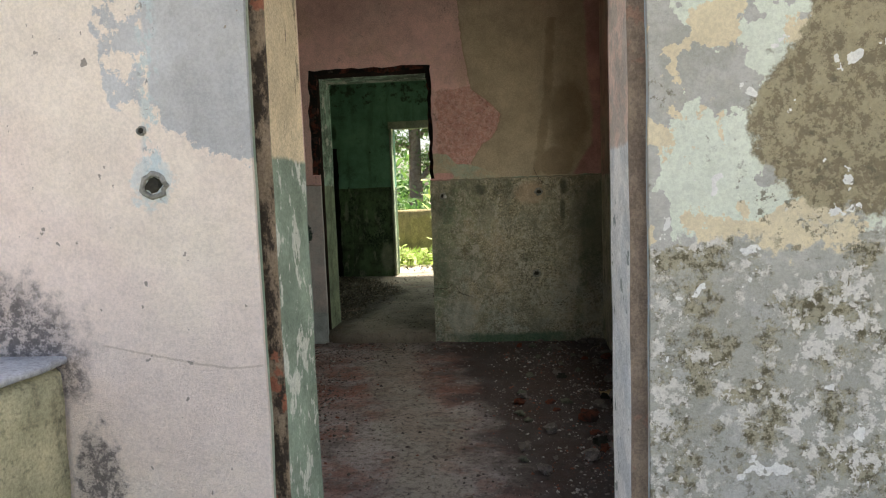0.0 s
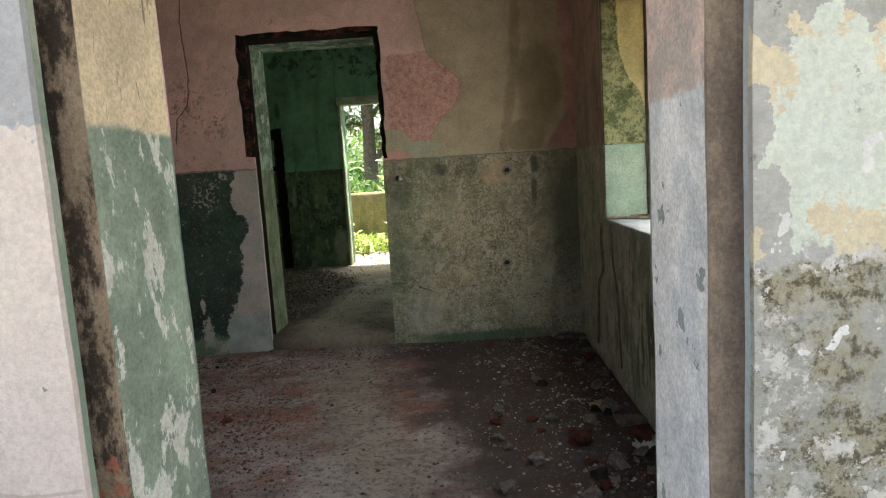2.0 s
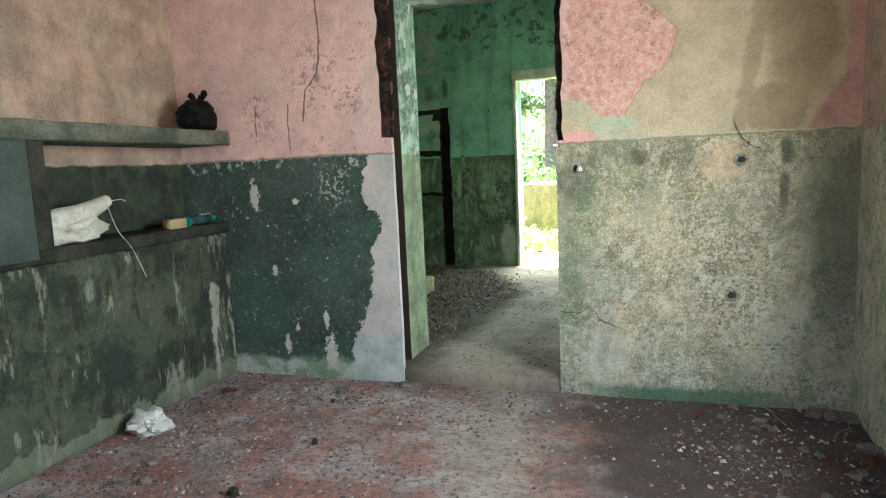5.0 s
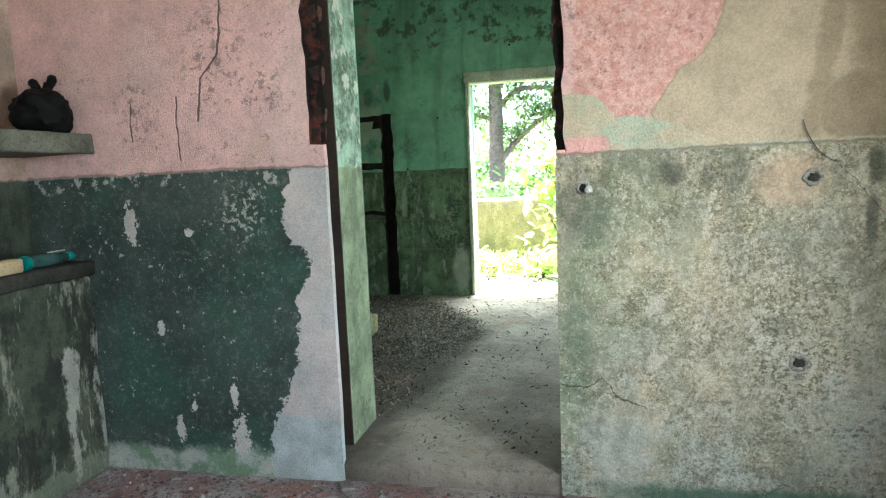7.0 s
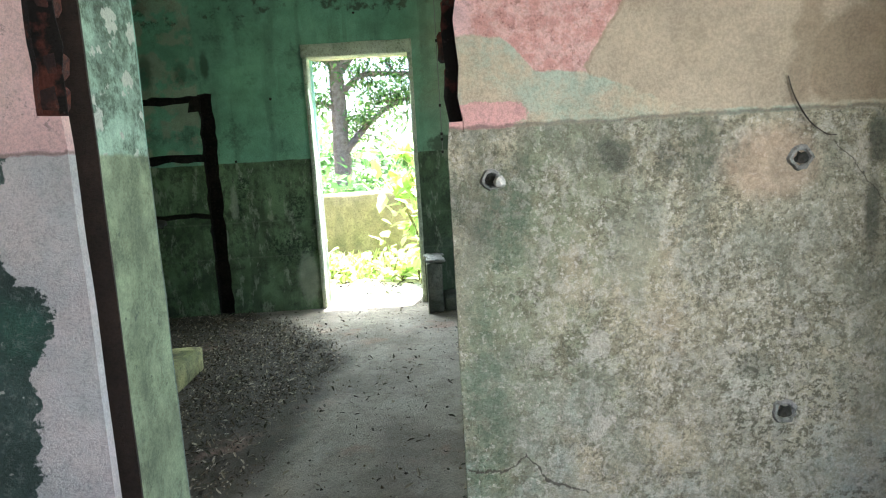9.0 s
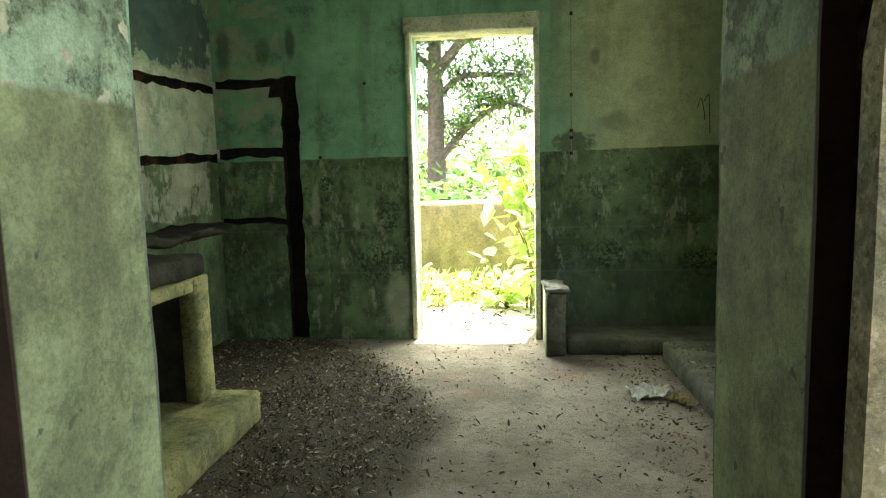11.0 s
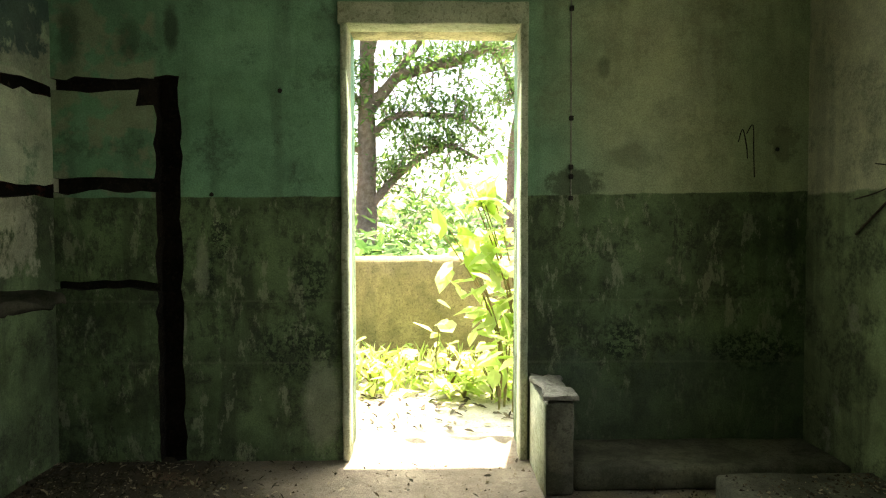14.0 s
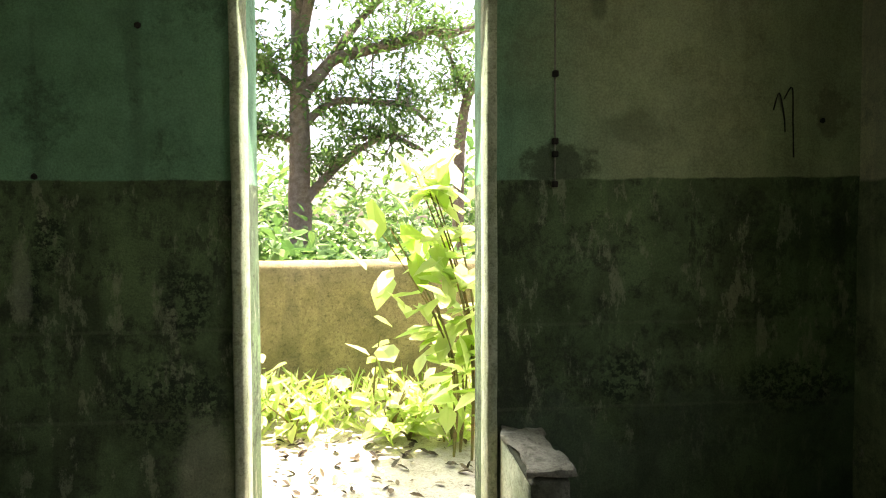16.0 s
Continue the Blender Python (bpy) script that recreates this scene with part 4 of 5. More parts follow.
def tube(bm, points, radii, sides=7, wob=0.0):
    rings = []
    pts = [Vector(p) for p in points]
    for k, p in enumerate(pts):
        t = (pts[min(k + 1, len(pts) - 1)] - pts[max(k - 1, 0)]).normalized()
        a = t.orthogonal().normalized() if abs(t.z) < 0.99 else Vector((1, 0, 0))
        if rings:
            a = (last - t * last.dot(t)).normalized()
        last = a
        c = t.cross(a)
        ring = []
        for s in range(sides):
            g = 2 * math.pi * s / sides
            q = p + (a * math.cos(g) + c * math.sin(g)) * radii[k]
            if wob:
                q += noise.noise_vector(q * 3) * wob * radii[k]
            ring.append(bm.verts.new(q))
        rings.append(ring)
    for r0, r1 in zip(rings, rings[1:]):
        for s in range(sides):
            bm.faces.new((r0[s], r0[(s + 1) % sides], r1[(s + 1) % sides], r1[s]))
    bm.faces.new(list(reversed(rings[0])))
    bm.faces.new(rings[-1])
    return bm


def smooth_line(points, n=6):
    """A rounded line through the points."""
    p = [Vector(points[0]), *[Vector(q) for q in points], Vector(points[-1])]
    out = []
    for a, c, e, f in zip(p, p[1:], p[2:], p[3:]):
        for i in range(n):
            t = i / n
            out.append(0.5 * ((2 * c) + (e - a) * t + (2 * a - 5 * c + 4 * e - f) * t * t + (3 * c - a - 3 * e + f) * t ** 3))
    return out + [p[-1]]


def leaves_mesh(name, centres, sizes, rng, mat, droop=0.3, slim=0.45):
    """Many folded pointed leaves in one mesh: centres n x 3, sizes n."""
    n = len(centres)
    c = np.asarray(centres, float)
    s = np.asarray(sizes, float)[:, None]
    yaw = rng.uniform(0, 2 * np.pi, n)
    tilt = rng.normal(-droop, 0.45, n)
    along = np.stack([np.cos(yaw) * np.cos(tilt), np.sin(yaw) * np.cos(tilt), np.sin(tilt)], 1)
    side = np.stack([-np.sin(yaw), np.cos(yaw), rng.normal(0, 0.35, n)], 1)
    side /= np.linalg.norm(side, axis=1)[:, None]
    up = np.cross(along, side)
    base, tip = c - along * s * 0.5, c + along * s * 0.5
    def rim(f, w, lift):
        return c + along * s * f + side * s * slim * w + up * s * lift
    v = np.stack([base, rim(-0.22, 0.42, 0.05), rim(0.12, 0.40, 0.06), tip - up * s * 0.05, rim(0.12, -0.40, 0.06), rim(-0.22, -0.42, 0.05)], 1).reshape(-1, 3)
    k = np.arange(n)[:, None] * 6
    f = np.concatenate([np.hstack([k, k + 1, k + 2, k + 3]), np.hstack([k, k + 3, k + 4, k + 5])])
    me = bpy.data.meshes.new(name)
    me.from_pydata(v.tolist(), [], f.tolist())
    me.materials.append(mat)
    return me


def crumbs_mesh(name, xy, z, sizes, rng, mat, flat=0.5):
    """Irregular four-cornered crumbs on a floor."""
    verts, faces = [], []
    for (x, y), s in zip(xy, sizes):
        k = len(verts)
        g = rng.uniform(0, 6.28)
        for q in range(4):
            r = s * rng.uniform(0.6, 1.2)
            verts.append((x + r * math.cos(g + q * 1.57), y + r * math.sin(g + q * 1.57), z - 0.003))
        verts.append((x + rng.normal(0, s * 0.3), y + rng.normal(0, s * 0.3), z + s * flat * rng.uniform(0.5, 1.3)))
        faces += [(k, k + 1, k + 4), (k + 1, k + 2, k + 4), (k + 2, k + 3, k + 4), (k + 3, k, k + 4)]
    me = bpy.data.meshes.new(name)
    me.from_pydata(verts, [], faces)
    me.materials.append(mat)
    return me


def lump(bm, centre, radii, rough=0.25, seed=0, sub=2, flat=True):
    """A crumpled lump that sits on the height centre.z - radii.z."""
    made = bmesh.ops.create_icosphere(bm, subdivisions=sub, radius=1.0)["verts"]
    for v in made:
        n = v.co.copy()
        r = 1 + rough * noise.noise(n * 1.7 + Vector((seed * 3.1, 0, 0))) + rough * 0.6 * noise.noise(n * 4 + Vector((0, seed * 1.7, 0)))
        p = Vector((n.x * radii[0], n.y * radii[1], max(-0.85, n.z) * radii[2])) * r
        if flat:
            p.z = max(p.z, -radii[2] * 0.85)
        v.co = Vector(centre) + p
    return bm


# ------------------------------------------------------------------ the building
F2 = 0.083
H = 3.05
XL, XR = -2.87, 0.87
# sheet of ground
bm = bmesh.new()
bmesh.ops.create_grid(bm, x_segments=2, y_segments=2, size=400)
for v in bm.verts:
    v.co.z = -0.12
solid("ground", bm, M_GROUND, "dry earth with fallen leaves round the house", "ground", "structure")

wall("wall_entrance", "y", -4.2, 4.0, -0.1, H, 1.42, 1.447, [(-0.49, 0.41, -0.2, 2.25)], [M_ENTR], "flaking limewashed entrance wall with bare grey patches", amp=0.004)
wall("wall_entrance_core", "y", -4.2, 4.0, -0.1, H, 1.449, 1.491, [(-0.54, 0.46, -0.2, 2.30)], [M_GROOVE], "dark slot left by a missing door frame")
wall("wall_entrance_inner", "y", -4.2, 4.0, -0.1, H, 1.493, 1.76, [(-0.472, 0.382, -0.2, 2.25)], [M_JAMB1], "cream and green peeling inner door reveal", amp=0.004)

door_a = (-1.428, -0.51, -0.2, 2.25)
chip = [(-1.49, -1.428, 1.43, 2.25, 0.028), (-1.49, -0.47, 2.25, 2.285, 0.028), (-0.51, -0.475, 1.36, 2.25, 0.028)]
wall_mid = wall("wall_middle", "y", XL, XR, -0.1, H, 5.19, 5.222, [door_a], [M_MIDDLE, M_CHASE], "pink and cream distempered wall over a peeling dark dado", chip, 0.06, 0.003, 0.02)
wall("wall_middle_core", "y", XL, XR, -0.1, H, 5.224, 5.37, [(-1.53, -0.44, -0.2, 2.31)], [M_CHASE], "dark broken slot of a missing door frame")
wall("wall_middle_back", "y", XL, XR, -0.1, H, 5.372, 5.70, [(-1.45, -0.475, -0.2, 2.25)], [M_JAMB2], "mossy green reveal and kitchen side of the wall", amp=0.005)

door_b = (-1.482, -0.635, -0.2, 2.22)
pipes = [(-2.385, -2.265, F2, 1.93, 0.07), (XL, -2.385, 1.865, 1.92, 0.045), (XL, -2.385, 1.385, 1.45, 0.045), (XL, -2.385, 0.92, 0.955, 0.04), (-2.46, -2.385, 1.78, 1.865, 0.04)]
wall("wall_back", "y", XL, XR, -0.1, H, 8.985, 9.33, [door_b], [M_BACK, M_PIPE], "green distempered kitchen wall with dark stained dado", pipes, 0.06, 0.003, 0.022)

win_1 = (2.83, 4.34, 0.905, 2.15)
win_2 = (6.35, 7.97, 0.88, 2.15)
XK = 0.74
wall("wall_right", "x", 1.72, 5.70, -0.1, H, XR, 1.235, [win_1], [M_SIDE], "stained mauve and grey side wall with an open window", amp=0.006)
wall("wall_right_kitchen", "x", 5.37, 9.33, -0.1, H, XK, 1.235, [win_2], [M_SIDE], "grey green stained kitchen side wall with an open window", amp=0.006)
left_chases = [(7.47, 8.985, 1.83, 1.885, 0.05), (7.70, 8.985, 1.36, 1.42, 0.05), (7.47, 7.60, 1.56, 1.83, 0.045), (7.60, 7.74, 0.98, 1.60, 0.045)]
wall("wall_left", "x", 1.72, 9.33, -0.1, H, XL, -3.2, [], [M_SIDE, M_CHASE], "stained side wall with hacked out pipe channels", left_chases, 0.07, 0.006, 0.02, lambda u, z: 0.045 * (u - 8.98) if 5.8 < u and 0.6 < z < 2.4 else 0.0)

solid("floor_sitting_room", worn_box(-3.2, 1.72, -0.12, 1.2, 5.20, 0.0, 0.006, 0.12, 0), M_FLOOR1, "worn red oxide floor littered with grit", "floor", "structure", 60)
solid("floor_kitchen", worn_box(-3.2, 5.20, -0.1, 1.2, 9.34, F2, 0.006, 0.12, 0.01), M_FLOOR2, "dusty cement kitchen floor with leaf litter", "floor", "structure", 60)
solid("floor_verandah", worn_box(-4.2, -2.2, -0.1, 4.0, 1.73, 0.0, 0.005, 0.2, 0), M_CONC, "grey cement verandah floor", "floor", "structure", 60)
solid("ceiling", worn_box(-3.6, 1.2, H, 1.8, 9.6, H + 0.15, 0.0, 9, 0), M_CEIL, "stained whitewashed concrete ceiling slab", "ceiling", "structure")
solid("window_shade_slab", worn_box(1.237, 2.4, 2.19, 1.85, 8.6, 2.27, 0.003, 0.3), M_YELLOW, "thin mossy concrete sunshade over the windows", "sunshade", "structure")
solid("verandah_parapet", worn_box(-1.22, -2.2, 0.0, -1.0, 1.418, 0.86, 0.006, 0.09, 0.02), M_LEDGE, "olive stained verandah parapet with flaking top", "parapet", "structure", 50)
solid("parapet_cap", worn_box(-1.23, -2.2, 0.861, -0.99, 1.416, 0.878, 0.005, 0.09, 0.005), M_SILL, "pale flaking cement top of the verandah parapet", "coping", "structure", 50)
# door surround of the back door
frame_b = thing("door_1", "open back doorway with a pale weathered surround and no leaf", "doorway")
tagged(frame_b, kind="structure")
part("frame_jamb", worn_box(-1.503, 8.965, F2, -1.470, 9.10, 2.235, 0.003, 0.08, 0.004), M_FRAME, frame_b, smooth=50)
part("frame_jamb", worn_box(-0.648, 8.965, F2, -0.612, 9.10, 2.235, 0.003, 0.08, 0.004), M_FRAME, frame_b, smooth=50)
part("frame_head", worn_box(-1.515, 8.963, 2.172, -0.610, 9.10, 2.275, 0.004, 0.08, 0.004), M_FRAME, frame_b, smooth=50)

part("soffit", worn_box(-1.488, 9.102, 2.195, -0.637, 9.328, 2.218, 0.004, 0.08, 0.004), M_LEDGE, frame_b, "ochre stained soffit", 50)

# window of the sitting room
win = thing("window_1", "open window hole with rotten timber frame and pale sill", "window")
tagged(win, kind="structure")
part("window_sill", worn_box(XR + 0.002, 2.835, 0.89, 1.25, 4.335, 0.915, 0.002, 0.09, 0.006), M_SILL, win, "pale cement sill", 50)
part("reveal", worn_box(XR + 0.004, 4.318, DADO - 0.005, 1.11, 4.345, 2.15, 0.004, 0.07, 0.002), M_REVEAL_HI, win, "mossy yellow reveal", 50)
part("reveal", worn_box(XR + 0.004, 4.322, 0.912, 1.11, 4.345, DADO - 0.007, 0.003, 0.07, 0.002), M_REVEAL_LO, win, "mint green reveal", 50)
part("frame_slot", worn_box(1.11, 4.312, 0.912, 1.185, 4.345, 2.15, 0.012, 0.04, 0.002), M_ROT, win, "dark rotten frame slot", 60)
part("frame_stile", worn_box(1.185, 4.285, 0.912, 1.235, 4.345, 2.15, 0.004, 0.06, 0.004), M_TIMBER, win, "lichen stained timber stile", 50)
part("frame_stile", worn_box(1.185, 2.83, 0.912, 1.235, 2.88, 2.15, 0.004, 0.06, 0.004), M_TIMBER, win, "", 50)
part("frame_rail", worn_box(1.19, 2.88, 0.912, 1.235, 4.285, 0.945, 0.004, 0.06, 0.004), M_ROT, win, "", 50)
part("frame_rail", worn_box(1.185, 2.83, 2.11, 1.235, 4.345, 2.15, 0.004, 0.06, 0.004), M_TIMBER, win, "", 50)

win2 = thing("window_2", "open kitchen window hole with a mint reveal", "window")
tagged(win2, kind="structure")
part("window_sill", worn_box(XK - 0.01, 6.355, 0.84, 1.25, 7.965, 0.89, 0.003, 0.09, 0.006), M_SILL, win2, "", 50)
part("reveal", worn_box(XK + 0.004, 7.95, 0.888, 1.235, 7.975, 2.15, 0.004, 0.07, 0.002), M_YELLOW, win2, "yellow green reveal", 50)

# ------------------------------------------------------------------ sitting room things
shelf = thing("built_in_shelf", "dark cement built-in shelf unit along the side wall", "shelf")
part("body", worn_box(XL + 0.004, 1.73, 0.0, -2.58, 5.185, 0.91, 0.008, 0.09, 0.012), M_SHELFBASE, shelf, "dark mould-streaked plaster base", 50)
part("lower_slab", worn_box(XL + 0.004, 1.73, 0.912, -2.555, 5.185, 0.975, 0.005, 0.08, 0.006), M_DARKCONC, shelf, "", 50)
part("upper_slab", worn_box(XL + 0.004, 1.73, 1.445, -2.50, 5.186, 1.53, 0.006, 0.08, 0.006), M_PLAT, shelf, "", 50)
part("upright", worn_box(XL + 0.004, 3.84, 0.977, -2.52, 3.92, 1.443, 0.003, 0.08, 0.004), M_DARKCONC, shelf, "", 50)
part("door_panel", worn_box(-2.56, 1.73, 0.94, -2.515, 3.838, 1.50, 0.002, 0.1, 0.004), M_PANEL, shelf, "faded blue green cabinet panel", 50)

bm = bmesh.new()
lump(bm, (0, 0, 0.085), (0.115, 0.11, 0.10), 0.22, 2, 4)
bag = thing("plastic_bag", "knotted black plastic bag on the upper shelf", "bag", (-2.60, 5.03, 1.53))
part("sack", bm, M_PLASTIC_BLACK, bag, smooth=45)
bm = bmesh.new()
for dx, dz in ((0.07, 0.045), (-0.04, 0.04), (0.045, 0.015)):
    tube(bm, smooth_line([(0, 0, 0.165), (dx * 0.4, 0.01, 0.185), (dx, 0.0, 0.185 + dz)], 4), [0.014, 0.012, 0.012, 0.013, 0.014, 0.016, 0.018, 0.02, 0.012], 6, 0.6)
part("knot", bm, M_PLASTIC_BLACK, bag, smooth=50)

bm = worn_box(-0.06, -0.035, 0, 0.06, 0.035, 0.055, 0.004, 0.03, 0.006)
ob = solid("soap_block", bm, M_SOAP, "yellowed rectangular block on the lower shelf", "block", smooth=50)
ob.matrix_world = pose(-2.62, 4.78, 0.976, 0, 0, 80)

bottle = thing("plastic_bottle", "cloudy plastic bottle with a teal cap lying on the shelf", "bottle", (-2.62, 5.02, 1.006), 4)
bm = bmesh.new()
tube(bm, [(0, -0.14, 0), (0, -0.135, 0), (0, -0.05, 0), (0, 0.04, 0), (0, 0.075, 0), (0, 0.085, 0)], [0.024, 0.029, 0.03, 0.029, 0.014, 0.012], 14)
part("body", bm, M_CLEAR, bottle, smooth=40)
bm = bmesh.new()
tube(bm, [(0, 0.085, 0), (0, 0.088, 0), (0, 0.112, 0), (0, 0.115, 0)], [0.013, 0.017, 0.017, 0.014], 12)
part("cap", bm, M_TEAL, bottle, "teal screw cap", 40)
bm = bmesh.new()
tube(bm, [(0, -0.165, 0), (0, -0.16, 0), (0, -0.14, 0)], [0.02, 0.03, 0.03], 14)
part("base", bm, M_TEAL, bottle, "teal base", 40)
bm = bmesh.new()
for i in range(7):
    lump(bm, (0.008, -0.03 + i * 0.015, 0.03), (0.006, 0.005, 0.004), 0.1, i, 1)
part("label", bm, M_PAPER, bottle, "row of pale dots")

sack = thing("woven_sack", "rolled dirty white woven plastic sack with a loose string", "sack", (-2.66, 4.08, 0.976))
bm = bmesh.new()
lump(bm, (0.0, 0.0, 0.06), (0.12, 0.22, 0.07), 0.35, 7, 4)
tube(bm, smooth_line([(0.02, -0.10, 0.10), (0.05, 0.08, 0.14), (0.06, 0.22, 0.19)], 4), [0.05, 0.06, 0.062, 0.055, 0.05, 0.045, 0.04, 0.036, 0.03], 12, 0.3)
part("body", bm, M_WHITE_SACK, sack, smooth=45)
bm = bmesh.new()
tube(bm, smooth_line([(0.06, 0.22, 0.17), (0.11, 0.22, 0.04), (0.13, 0.28, -0.06), (0.125, 0.36, -0.22)], 5), [0.0018] * 16, 5)
tube(bm, smooth_line([(0.06, 0.22, 0.18), (0.08, 0.28, 0.19), (0.09, 0.31, 0.18)], 3), [0.002] * 7, 5)
part("string", bm, M_PAPER, sack, "loose white string")


def wall_hole(x, y, z, r, label, name="broken_socket", side=1, ceramic=True):
    """A broken round switch box in a wall that faces -y."""
    e = thing(name, label, "electrical box", (x, y, z))
    bm = bmesh.new()
    n = 18
    rings = []
    for rr, yy in ((1.0, 0.004), (0.85, -0.005), (0.66, -0.005), (0.5, 0.004)):
        rings.append([bm.verts.new((math.cos(i / n * 6.2832) * r * rr * (1 + 0.4 * noise.noise(Vector((i * 0.9, x * 7, z * 5)))), yy, math.sin(i / n * 6.2832) * r * rr * (1 + 0.4 * noise.noise(Vector((i * 0.7, z * 7, 2)))))) for i in range(n)])
    for a, c in zip(rings, rings[1:]):
        for i in range(n):
            bm.faces.new((a[i], a[(i + 1) % n], c[(i + 1) % n], c[i]))
    part("rim", bm, M_CERAMIC if ceramic else M_CONC, e, smooth=50)
    # no opening is cut: a dark lump gives the shade inside the hole
    bm = bmesh.new()
    lump(bm, (0, -0.001, 0), (r * 0.55, 0.005, r * 0.5), 0.7, int(x * 10), 2, False)
    part("hole", bm, M_DARKCONC, e, "dark lump standing in for the hole's shade")
    return e


wall_hole(0.338, 5.187, 0.565, 0.035, "round plastered hole of a missing switch in the dado", ceramic=False)
wall_hole(0.372, 5.187, 1.228, 0.032, "round plaster boss of a missing switch in the dado", ceramic=False)
hk = wall_hole(-0.408, 5.187, 1.219, 0.026, "broken white ceramic switch remnant with dark lump standing in for the hole's shade", ceramic=False)
bm = bmesh.new()
lump(bm, (0.018, -0.018, -0.004), (0.014, 0.012, 0.016), 0.5, 3, 2, False)
part("shard", bm, M_CERAMIC, hk, "white ceramic shard")
wall_hole(-0.735, 1.418, 1.285, 0.036, "broken round switch box ringed with blue paint", ceramic=False)
wall_hole(-0.755, 1.418, 1.415, 0.012, "small dark conduit hole", "conduit_hole", ceramic=False)


def wire(name, points, r, mat, label, category, group=""):
    bm = bmesh.new()
    line = smooth_line(points, 5)
    tube(bm, line, [r * (0.8 + 0.4 * abs(noise.noise(p * 9))) for p in line], 5)
    return solid(name, bm, mat, label, category, smooth=60, group=group)


# cracks, roots and cables on walls
wire("loose_wire", [(0.335, 5.186, 1.43), (0.35, 5.183, 1.38), (0.385, 5.18, 1.32), (0.43, 5.183, 1.285), (0.46, 5.187, 1.28)], 0.0018, M_ROT, "short dark wire hanging from the wall", "wire")
wire("root", [(0.86, 4.35, 0.93), (0.855, 4.40, 0.80), (0.858, 4.38, 0.62), (0.855, 4.50, 0.50), (0.858, 4.55, 0.30), (0.86, 4.60, 0.10)], 0.009, M_VINE, "thin root creeping down the wall", "root")
wire("root", [(0.86, 4.16, 0.90), (0.856, 4.12, 0.70), (0.86, 4.05, 0.52), (0.858, 4.02, 0.30), (0.86, 4.0, 0.12)], 0.006, M_VINE, "thin root creeping down the wall", "root")
wire("root", [(0.87, 4.28, 0.925), (1.0, 4.2, 0.925), (1.12, 4.05, 0.925), (1.18, 3.7, 0.955), (1.19, 3.3, 0.955)], 0.010, M_VINE, "dry root lying along the window sill", "root")
wire("root", [(1.0, 4.3, 0.925), (1.1, 4.25, 0.93), (1.15, 3.95, 0.93), (1.17, 3.5, 0.93), (1.16, 3.0, 0.925)], 0.008, M_VINE, "dry root lying along the window sill", "root")
wire("root", [(1.17, 4.26, 0.95), (1.16, 4.23, 1.10), (1.17, 4.25, 1.25)], 0.008, M_VINE, "dry root climbing the window frame", "root")
wire("root", [(1.12, 4.29, 1.42), (1.15, 4.25, 1.38), (1.17, 4.23, 1.28), (1.2, 4.25, 1.25)], 0.007, M_VINE, "dry root climbing the window frame", "root")

branch = thing("climbing_branch", "thick dark branch leaning across the open window", "branch")
bm = bmesh.new()
line = smooth_line([(1.21, 4.28, 0.94), (1.23, 4.26, 1.04), (1.25, 4.13, 1.15), (1.25, 3.84, 1.29), (1.26, 3.75, 1.37), (1.28, 3.46, 1.56), (1.36, 3.20, 1.78), (1.5, 2.9, 2.05)], 5)
tube(bm, line, [0.021 - 0.010 * i / len(line) for i in range(len(line))], 8, 0.5)
part("stem", bm, M_BARK, branch, smooth=60)
for pts in ([(1.26, 3.77, 1.35), (1.30, 3.66, 1.50), (1.34, 3.58, 1.66)], [(1.25, 4.05, 1.19), (1.31, 3.85, 1.21), (1.35, 3.55, 1.30)]):
    bm = bmesh.new()
    line = smooth_line(pts, 4)
    tube(bm, line, [0.008] * len(line), 5)
    part("twig", bm, M_BARK, branch, smooth=60)
wire("hanging_vine", [(1.72, 4.3, 2.6), (1.73, 4.31, 1.9), (1.71, 4.3, 1.3), (1.72, 4.32, 0.3), (1.72, 4.32, -0.12)], 0.012, M_BARK, "thin vine hanging outside the window", "vine")

# rubble on the sitting room floor
rng = np.random.default_rng(5)
STONES = [(0.52, 3.35, 0.055), (0.30, 3.18, 0.04), (0.62, 3.12, 0.05), (0.15, 3.62, 0.03), (0.72, 3.72, 0.05), (0.46, 2.85, 0.045), (0.78, 3.35, 0.06), (0.24, 2.70, 0.035), (0.66, 2.75, 0.05), (0.80, 4.6, 0.04), (-2.15, 3.95, 0.03), (-2.05, 3.80, 0.028), (-1.65, 3.3, 0.025), (0.73, 4.05, 0.04)]
for k, (x, y, r) in enumerate(STONES):
    bm = bmesh.new()
    lump(bm, (0, 0, r * 0.5), (r, r * 0.8, r * 0.62), 0.7, k, 2)
    ob = solid("rubble_stone", bm, M_LUMP if k % 3 else M_BRICK, "broken lump of plaster on the littered floor" if k % 3 else "broken lump of red brick on the littered floor", "rubble", group="rubble on the floor")
    ob.matrix_world = pose(x, y, 0.0, 0, 0, k * 47)


stone_meshes = []
for k in range(6):
    bm = bmesh.new()
    lump(bm, (0, 0, 0.012), (0.03, 0.023, 0.016), 0.9, k + 30, 2)
    stone_meshes.append(mesh_of("rubble_stone", bm, (M_LUMP, M_PLAT, M_BRICK, M_LUMP, M_PLAT, M_DARKCONC)[k]))
for k in range(70):
    x, y = (rng.uniform(0.15, 0.84), rng.uniform(2.3, 5.0)) if k < 46 else (rng.uniform(-2.5, -1.2), rng.uniform(2.6, 5.0))
    ob = tagged(new("rubble_stone", stone_meshes[k % 6]), "small broken lump of masonry on the littered floor", "rubble", "rubble on the floor")
    q = rng.uniform(0.5, 1.3)
    ob.matrix_world = pose(x, y, 0.001, 0, 0, rng.uniform(0, 360)) @ Matrix.Diagonal((q, q, q, 1))


